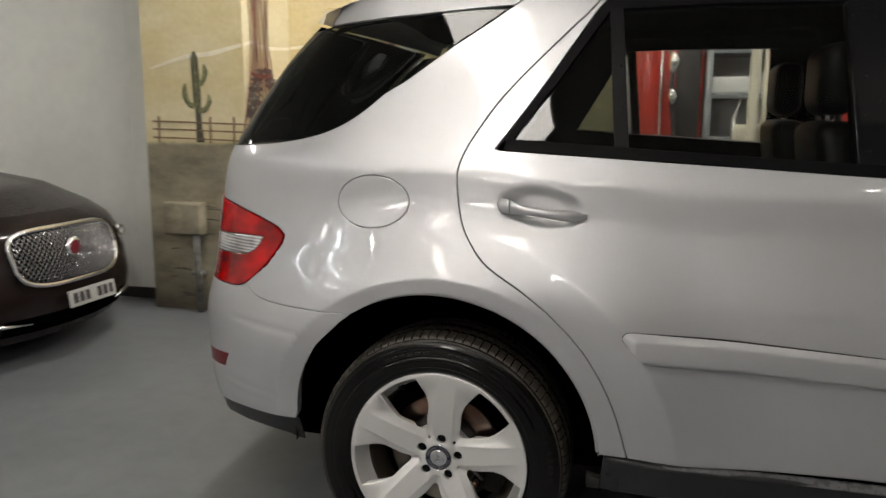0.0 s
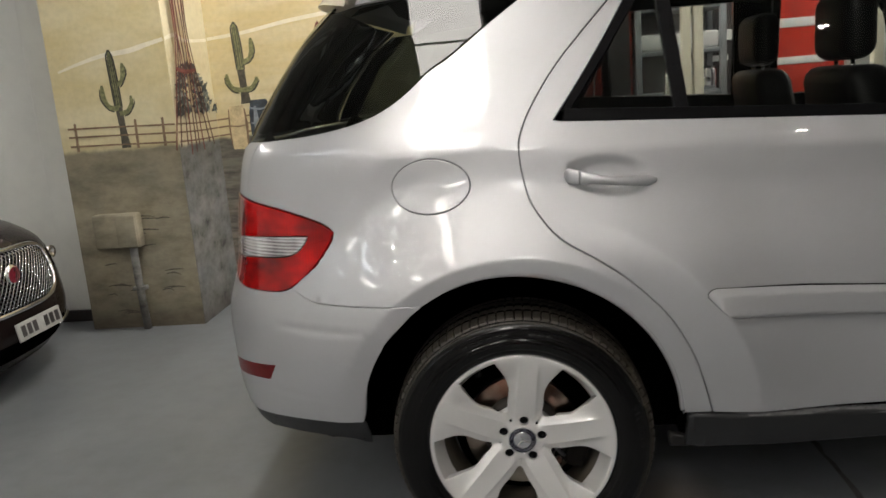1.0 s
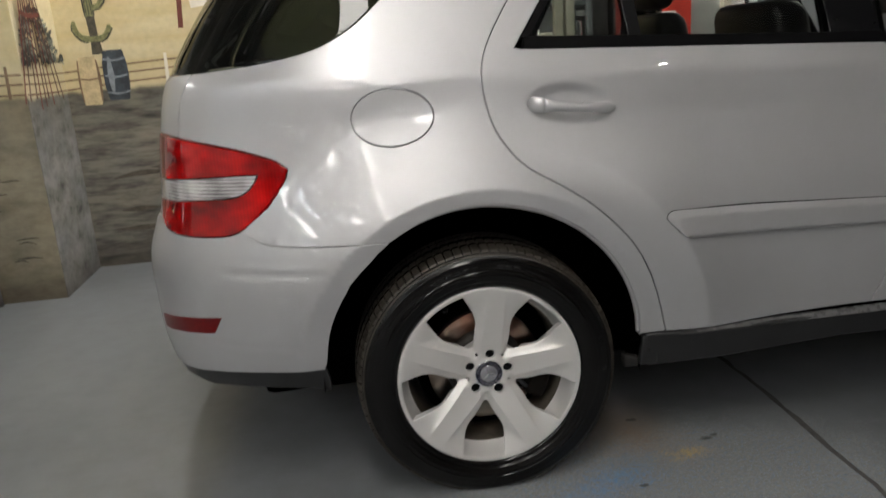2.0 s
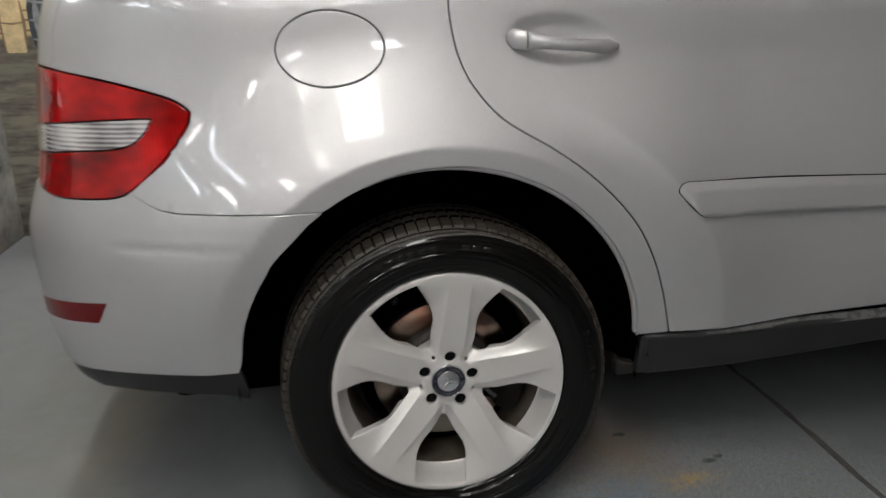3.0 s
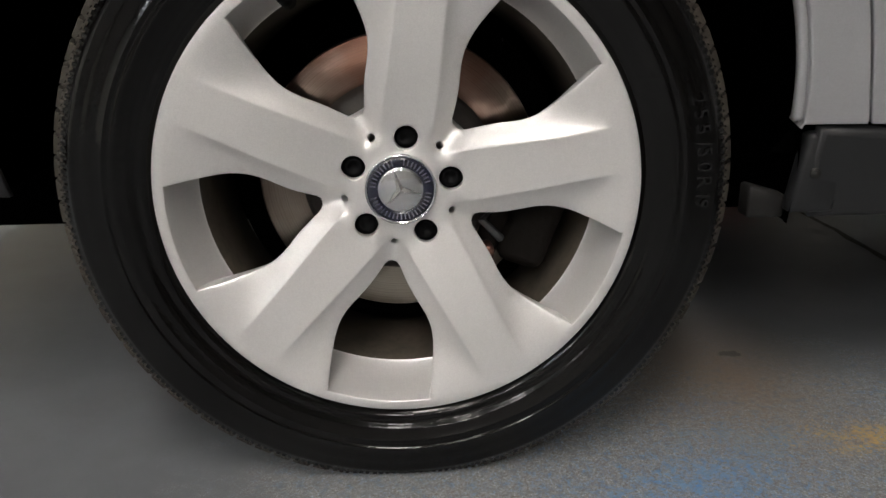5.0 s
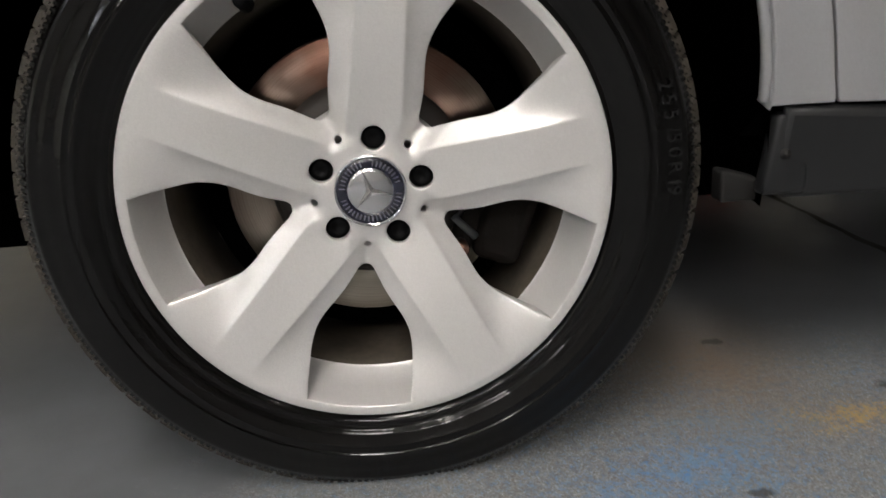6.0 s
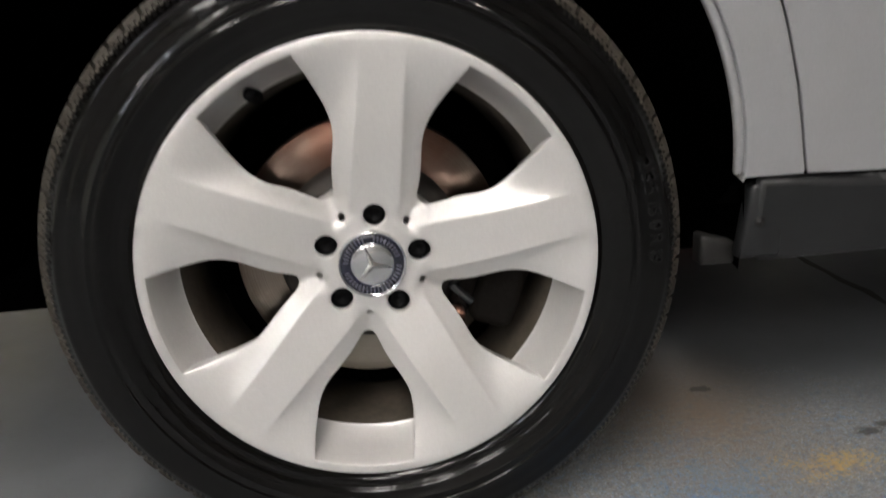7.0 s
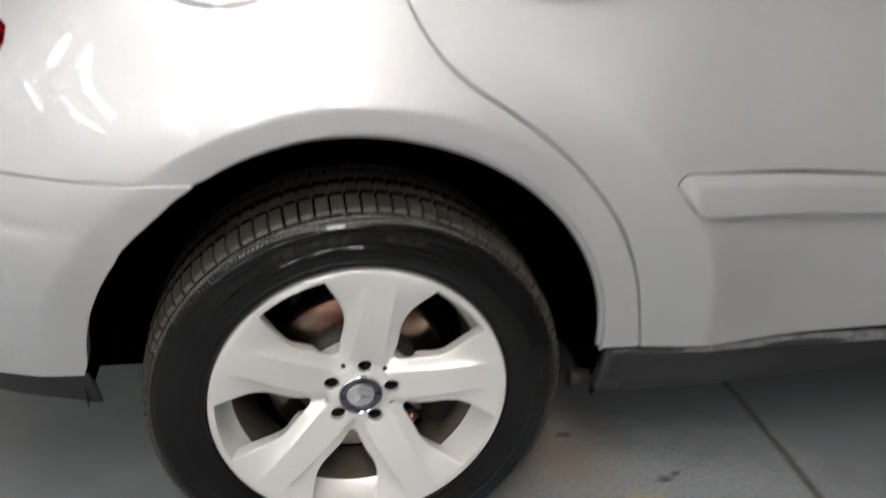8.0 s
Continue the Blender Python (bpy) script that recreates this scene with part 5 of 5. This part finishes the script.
# switch box and conduit, painted over with the wall
sbox = tagged(part("switch_box", box(-2.55, -2.27, 2.415, 2.499, .525, .735, .012), MURAL, None), "square metal box painted over like the wall", "box")
part("box_lid", box(-2.40, -2.275, 2.405, 2.417, .53, .73, .006), MURAL, sbox)
cond = tagged(part("conduit", tube([(-2.335, 2.46, .527), (-2.335, 2.46, .30), (-2.325, 2.465, .0)], .024, 12), MURAL_GREY, None), "thin vertical conduit painted grey below the box", "pipe")
part("conduit_clip", box(-2.375, -2.295, 2.44, 2.499, .25, .275, .004), MURAL_GREY, cond)


# ---- dark saloon ----
PLATE = surface("plate_paint", (.40, .40, .38), .5, vary=.1, scale=30)
MESH_CHROME = surface("mesh_chrome", (.34, .34, .35), .22, 1.0, vary=.1)
HEADLAMP = surface("headlamp_glass", (.035, .022, .022), .06, vary=.5, scale=20, coat=1.0)
BADGE = surface("badge_enamel", (.13, .012, .022), .2, vary=.2, coat=1.0)
saloon = thing("saloon_car", "very dark brown saloon with chrome mesh grille", "car")
X0, Y0 = -2.43, 1.48


def nose(a, z):
    """The front end: a across from -1 to 1, z up."""
    ph = a * math.pi / 2
    back = smooth([.14, .22, .32, .46, .60, .72, .80], [.10, .03, .0, .012, .04, .10, .24], np.array([z]))[0]
    w = .92 - .10 * step(.5, .85, z) - .05 * (1 - step(.15, .3, z))
    c, s = abs(math.cos(ph)) ** (2 / 2.7), abs(math.sin(ph)) ** (2 / 2.2)
    return (X0 - back - .95 * (1 - c), Y0 + math.copysign(w * s, ph), z)


def body_sheet():
    v, f = [], []
    na, nz = 48, 22
    for i in range(na + 1):
        for j in range(nz + 1):
            v.append(nose(-1 + 2 * i / na, .14 + .64 * j / nz))
    for i in range(na):
        for j in range(nz):
            f.append((i * (nz + 1) + j, (i + 1) * (nz + 1) + j, (i + 1) * (nz + 1) + j + 1, i * (nz + 1) + j + 1))
    return v, f


part("front_body", body_sheet(), BROWN_PAINT, saloon)


def bonnet_point(s, t):
    e = nose(-1 + 2 * t, .78)
    x_end, y_end = X0 - 1.55, Y0 + .80 * (2 * t - 1)
    k = 1 - (1 - s) ** 1.5
    crown = 1 - abs(2 * t - 1) ** 2.5
    rib = .012 * math.exp(-((abs(2 * t - 1) - .45) / .09) ** 2)
    return (e[0] + (x_end - e[0]) * s, e[1] + (y_end - e[1]) * s, .78 + .17 * k + (.055 * crown + rib) * min(1, 4 * s))


part("bonnet", sheet(bonnet_point, 24, 40, True), BROWN_PAINT, saloon, "dark brown bonnet")
part("side_body", box(X0 - 4.7, X0 - .94, Y0 - .92, Y0 + .90, .20, .80, .06, 3), BROWN_PAINT, saloon)
part("boot", box(X0 - 4.75, X0 - 3.7, Y0 - .86, Y0 + .86, .75, 1.02, .08, 3), BROWN_PAINT, saloon)
cab = box(X0 - 3.9, X0 - 1.4, Y0 - .84, Y0 + .84, .78, 1.42, .04, 2)
for v in cab.verts:
    k = (v.co.z - .78) / .64
    v.co.y = Y0 + (v.co.y - Y0) * (1 - .28 * k)
    v.co.x += k * (-.75 if v.co.x > X0 - 2.6 else .5)
part("cabin", cab, GLOSS_BLACK, saloon, "dark glazed cabin")
for sx in (-.93, -3.75):
    for sy in (-.80, .80):
        w = part("road_wheel", revolve([(.0, -.02), (.20, -.03), (.225, -.06), (.25, -.10), (.32, -.105), (.335, -.07), (.335, .10), (.2, .11)], 48), RUBBER, saloon)
        w.location = (X0 + sx, Y0 + sy, .335)


def on_nose(y, z, out=0.0):
    lo, hi = -1.0, 1.0
    for _ in range(40):
        m = (lo + hi) / 2
        if nose(m, z)[1] < y:
            lo = m
        else:
            hi = m
    p = nose(lo, z)
    return (p[0] + out, y, z)


GC = Y0 - .005


def grille_line(k, n, grow=0.0):
    a = 2 * math.pi * k / n
    c, s = math.cos(a), math.sin(a)
    y = GC + (.375 + grow) * math.copysign(abs(c) ** .45, c) * (1 + .06 * s)
    z = .57 + (.143 + grow) * math.copysign(abs(s) ** .55, s)
    return y, z


ring = [on_nose(*grille_line(k, 72), .012) for k in range(73)]
gr = part("grille_frame", tube(ring, .013, 8), CHROME, saloon, "chrome grille surround")
v, f = [], []
cent = [on_nose(GC + (grille_line(k, 72)[0] - GC) * q, .57 + (grille_line(k, 72)[1] - .57) * q, .004) for q in (1.0, .9, .8, .7, .6, .5, .4, .3, .2, .1, .02) for k in range(72)]
for q in range(10):
    for k in range(72):
        f.append((q * 72 + k, q * 72 + (k + 1) % 72, (q + 1) * 72 + (k + 1) % 72, (q + 1) * 72 + k))
part("grille_backing", (cent, f), LINER_SHADE, gr)
outline_g = [grille_line(k, 72, -.006) for k in range(72)]
v, f = [], []
for d in (-1, 1):
    for i in range(-44, 45):
        y_a = GC + i * .029
        run = []
        for j in range(41):
            z = .42 + .30 * j / 40
            y = y_a + d * (z - .57) * .9
            if inside(outline_g, np.array([[y, z]]))[0]:
                run.append(on_nose(y, z, .014))
        if len(run) > 2:
            n0 = len(v)
            tv, tf = tube(run[::4] + [run[-1]], .0034, 5)
            v += tv
            f += [tuple(n0 + q for q in face) for face in tf]
mesh_part = part("grille_mesh", (v, f), MESH_CHROME, gr, "chrome wire mesh")
mesh_part["kind"] = "stuff"
badge = part("grille_badge", revolve([(.0, -.012), (.040, -.010), (.052, -.004), (.054, .004)], 40), CHROME, gr, "round red and chrome badge")
badge.location, badge.rotation_euler = on_nose(GC, .597, .014), (0, 0, radians(90))
inner = part("badge_face", revolve([(.0, -.0145), (.034, -.0135), (.041, -.011)], 40), BADGE, badge)
plate = part("number_plate", box(-.004, .004, -.180, .180, -.045, .045, .003), PLATE, saloon, "white number plate with dark bars")
plate.location, plate.rotation_euler = (X0 + .045, Y0 + .03, .338), (0, radians(-8), 0)
for k in range(7):
    if k != 3:
        part("plate_bar", box(.0045, .0060, -.150 + .046 * k, -.118 + .046 * k, -.026, .028, .0), DARK_CABINET, plate, smooth=False)
part("lower_grille", sheet(lambda s, t: on_nose(Y0 - .45 + .9 * t, .19 + .09 * s, .004), 4, 20), LINER_SHADE, saloon)
part("chrome_blade", tube([on_nose(Y0 - .68, .275, .008), on_nose(Y0 - .5, .262, .012), on_nose(Y0 - .32, .245, .012)], [.006, .012, .005], 8), CHROME, saloon, "chrome blade in lower bumper")
part("chrome_blade", tube([on_nose(Y0 + .68, .275, .008), on_nose(Y0 + .5, .262, .012), on_nose(Y0 + .32, .245, .012)], [.006, .012, .005], 8), CHROME, saloon)
for sgn in (-1, 1):
    hl = part("headlamp", sheet(lambda s, t: on_nose(Y0 + sgn * (.50 + .27 * t), .52 + .05 * t + (.115 - .03 * t) * s, .005), 6, 12, sgn > 0), HEADLAMP, saloon, "dark clear headlamp")
    bowl = part("lamp_bowl", revolve([(.0, .0), (.025, -.006), (.034, -.014), (.036, -.004)], 24), CHROME, hl)
    bowl.location, bowl.rotation_euler = on_nose(Y0 + sgn * .58, .60, .006), (0, 0, radians(90))

# ---- things behind the car, seen through its windows ----
pump = thing("fuel_pump", "tall red vintage fuel pump with chrome hose fittings", "fuel pump", (.62, 3.55, 0))
part("pump_body", box(-.22, .22, -.20, .20, .92, 1.95, .04, 3), RED_PAINT, pump)
part("pump_pedestal", box(-.20, .20, -.18, .18, 0, .93, .03, 2), DARK_CABINET, pump)
part("pump_side_panel", box(-.17, -.06, -.215, -.195, 1.0, 1.85, .01), RED_PAINT, pump)
part("pump_window", box(.05, .20, -.206, -.196, 1.15, 1.75, .008), DARK_CABINET, pump)
part("pump_hose", tube([(-.02, -.24, 1.80), (.03, -.26, 1.65), (.02, -.26, 1.45), (.05, -.25, 1.2), (.0, -.24, .9)], .018, 10), DARK_CABINET, pump, "black hose")
part("hose_valve", tube([(.02, -.25, 1.72), (.035, -.27, 1.66), (.02, -.26, 1.58)], [.018, .036, .020], 12), CHROME, pump, "chrome valve")
part("hose_valve", tube([(.02, -.25, 1.50), (.03, -.27, 1.44), (.03, -.26, 1.38)], [.016, .030, .016], 12), CHROME, pump)
part("pump_trim", box(-.05, -.035, -.222, -.196, 1.0, 1.9, .004), CHROME, pump)

shelf = thing("tool_shelf", "dark grey metal shelf with workshop parts", "shelf", (1.14, 3.50, 0))
for x in (-.27, .27):
    for y in (-.18, .18):
        part("shelf_post", box(x - .02, x + .02, y - .02, y + .02, 0, 1.95, .004), GREY_METAL, shelf)
for z in (.3, .75, 1.15, 1.42, 1.70, 1.93):
    part("shelf_board", box(-.28, .28, -.19, .19, z, z + .03, .004), GREY_METAL, shelf)
part("shelf_back", box(-.28, .28, .19, .20, .9, 1.95), WHITE_PLASTIC, shelf)
tray = tagged(part("parts_tray", box(.89, 1.39, 3.34, 3.50, 1.452, 1.56, .015), WHITE_PLASTIC, None), "white plastic tray on the grey shelf", "tray")
tin = tagged(part("red_tin", box(1.20, 1.38, 3.36, 3.50, 1.732, 1.84, .01), RED_PAINT, None), "red metal tin on the grey shelf", "tin")
jar_v = revolve([(.0, 0), (.055, .005), (.062, .03), (.062, .13), (.045, .15), (.0, .152)], 28, "z")
jar = tagged(part("chrome_canister", jar_v, CHROME, None), "round chrome canister on the grey shelf", "canister")
jar.location = (1.33, 3.42, 1.18)
fan_stand = thing("chrome_stool", "chrome tube frame with cream seat", "stool", (1.12, 3.2, 0))
part("stool_frame", tube([(-.10, 0, 0), (-.10, 0, 1.30), (-.06, 0, 1.42), (.06, 0, 1.42), (.10, 0, 1.30), (.10, 0, 0)], .012, 10), CHROME, fan_stand)
part("stool_pad", box(-.10, .10, -.06, .06, 1.12, 1.26, .03, 3), CREAM, fan_stand)


def drinks_fridge(x, y, paint, label, rows):
    fr = thing("drinks_fridge", label, "fridge", (x, y, 0))
    part("fridge_body", box(-.30, .30, -.30, .30, .03, 1.95, .03, 3), DARK_CABINET, fr)
    part("fridge_door", box(-.27, .27, -.325, -.302, .12, 1.90, .012), DARK_CABINET, fr)
    part("sign_panel", box(-.29, .29, -.338, -.326, .98, 1.93, .006), paint, fr)
    part("door_pull", tube([(-.24, -.345, .9), (-.24, -.36, 1.0), (-.24, -.36, 1.3), (-.24, -.345, 1.4)], .010, 8), CHROME, fr)
    for z, w, h in rows:
        part("sign_bar", box(-w / 2, w / 2, -.344, -.339, z, z + h, .002), WHITE_PLASTIC, fr)
    return fr


drinks_fridge(1.40, 4.06, DARK_CABINET, "dark brown drinks fridge with pale sign bars", [(1.50, .42, .07), (1.36, .30, .04)])
drinks_fridge(2.04, 4.06, RED_PAINT, "red drinks fridge with pale sign bars", [(1.55, .40, .06), (1.30, .34, .05)])
for x, h in ((1.11, 2.3), (1.185, 2.3), (2.24, 2.3)):
    post = tagged(part("cream_post", box(x - .028, x + .028, 3.00, 3.06, 0, h, .006), CREAM, None), "slim cream painted steel post", "post", "posts behind the car")
board = tagged(part("grey_board", box(2.80, 3.45, 3.60, 3.64, .0, 2.1, .01), GREY_METAL, None), "plain grey upright board leaning by the wall", "board")
ringed = thing("display_wheel", "whitewall display wheel leaning on the wall", "wheel", (4.05, 3.6, 1.25))
part("whitewall_tyre", revolve([(.20, -.06), (.30, -.075), (.34, -.04), (.34, .06), (.2, .07)], 56), WHITE_PLASTIC, ringed)
part("wheel_disc", revolve([(.0, -.05), (.10, -.05), (.20, -.03), (.21, .02)], 48), GREY_METAL, ringed)
part("wheel_stand", box(-.2, .2, -.08, .2, -1.25, -.33, .02), DARK_CABINET, ringed)

# ---- ceiling lights ----
TUBE = lamp_glow("tube_glow", (1.0, .93, .84), 24.0)
FILL_TUBE = lamp_glow("fill_tube_glow", (1.0, .95, .88), 135.0)
TUBE_COOL = lamp_glow("tube_cool_glow", (.90, .95, 1.0), 24.0)
FILL_PANEL_BRIGHT = lamp_glow("bright_fill_glow", (1.0, .95, .88), 37.0)
PANEL_STRIP = lamp_glow("strip_panel_glow", (1.0, .94, .86), 19.0)
FILL_PANEL = lamp_glow("fill_panel_glow", (1.0, .95, .88), 30.0)
SPOT = lamp_glow("spot_glow", (1.0, .92, .82), 330.0)


def ceiling_light(x, y, glow):
    c = thing("ceiling_light", "unseen white twin tube ceiling light", "ceiling light", (x, y, CEILING), "tube lights on the ceiling")
    part("light_housing", box(-.09, .09, -.62, .62, -.06, 0, .01), WHITE_PLASTIC, c)
    for dx in (-.045, .045):
        part("light_tube", tube([(dx, -.59, -.102), (dx, .59, -.102)], .020, 10), glow, c)


for x, y in ((-1.0, -3.5), (-3.4, -3.3), (-5.7, -3.3)):
    ceiling_light(x, y, TUBE_COOL if x < -2 else TUBE)
# Extra fill tubes, not known to exist, that brighten mural and back wall.
for x, y in ((-1.2, 1.9), (1.2, 2.8), (4.2, 2.6)):
    ceiling_light(x, y, FILL_TUBE)
# Unseen panels added as fill light for the car's side and the mural.
for x, y in ((-4.6, -4.6), (-2.2, -5.0), (.2, -4.6), (-1.0, -6.2), (-4.9, .9)):
    c = thing("fill_panel_light", "narrow white fill panel added on the ceiling", "ceiling light", (x, y, CEILING), "panel lights on the ceiling")
    part("light_housing", box(-.17, .17, -.62, .62, -.05, 0, .01), WHITE_PLASTIC, c)
    part("light_diffuser", box(-.15, .15, -.59, .59, -.062, -.051, .004), FILL_PANEL if y < -4 else FILL_PANEL_BRIGHT, c)
for y in (-2.32, -1.36):
    c = thing("strip_light", "long white ceiling light with flat diffuser", "ceiling light", (-.345, y, CEILING), "strip lights on the ceiling")
    part("light_housing", box(-.25, .25, -.475, .475, -.06, 0, .01), WHITE_PLASTIC, c)
    part("light_diffuser", box(-.225, .225, -.445, .445, -.072, -.061, .004), PANEL_STRIP, c)
for x, y in ((-3.05, -2.9), (-2.2, -3.0), (-2.6, -4.1), (-5.0, -3.1), (1.9, -2.1)):
    s = thing("spot_lamp", "small white ceiling spot lamp", "spot lamp", (x, y, CEILING), "spot lamps on the ceiling")
    part("spot_can", revolve([(.0, 0), (.05, 0), (.05, -.10), (.042, -.10), (.040, -.085)], 24, "z"), WHITE_PLASTIC, s)
    part("spot_bulb", revolve([(.0, -.086), (.036, -.085), (.036, -.080)], 24, "z"), SPOT, s)
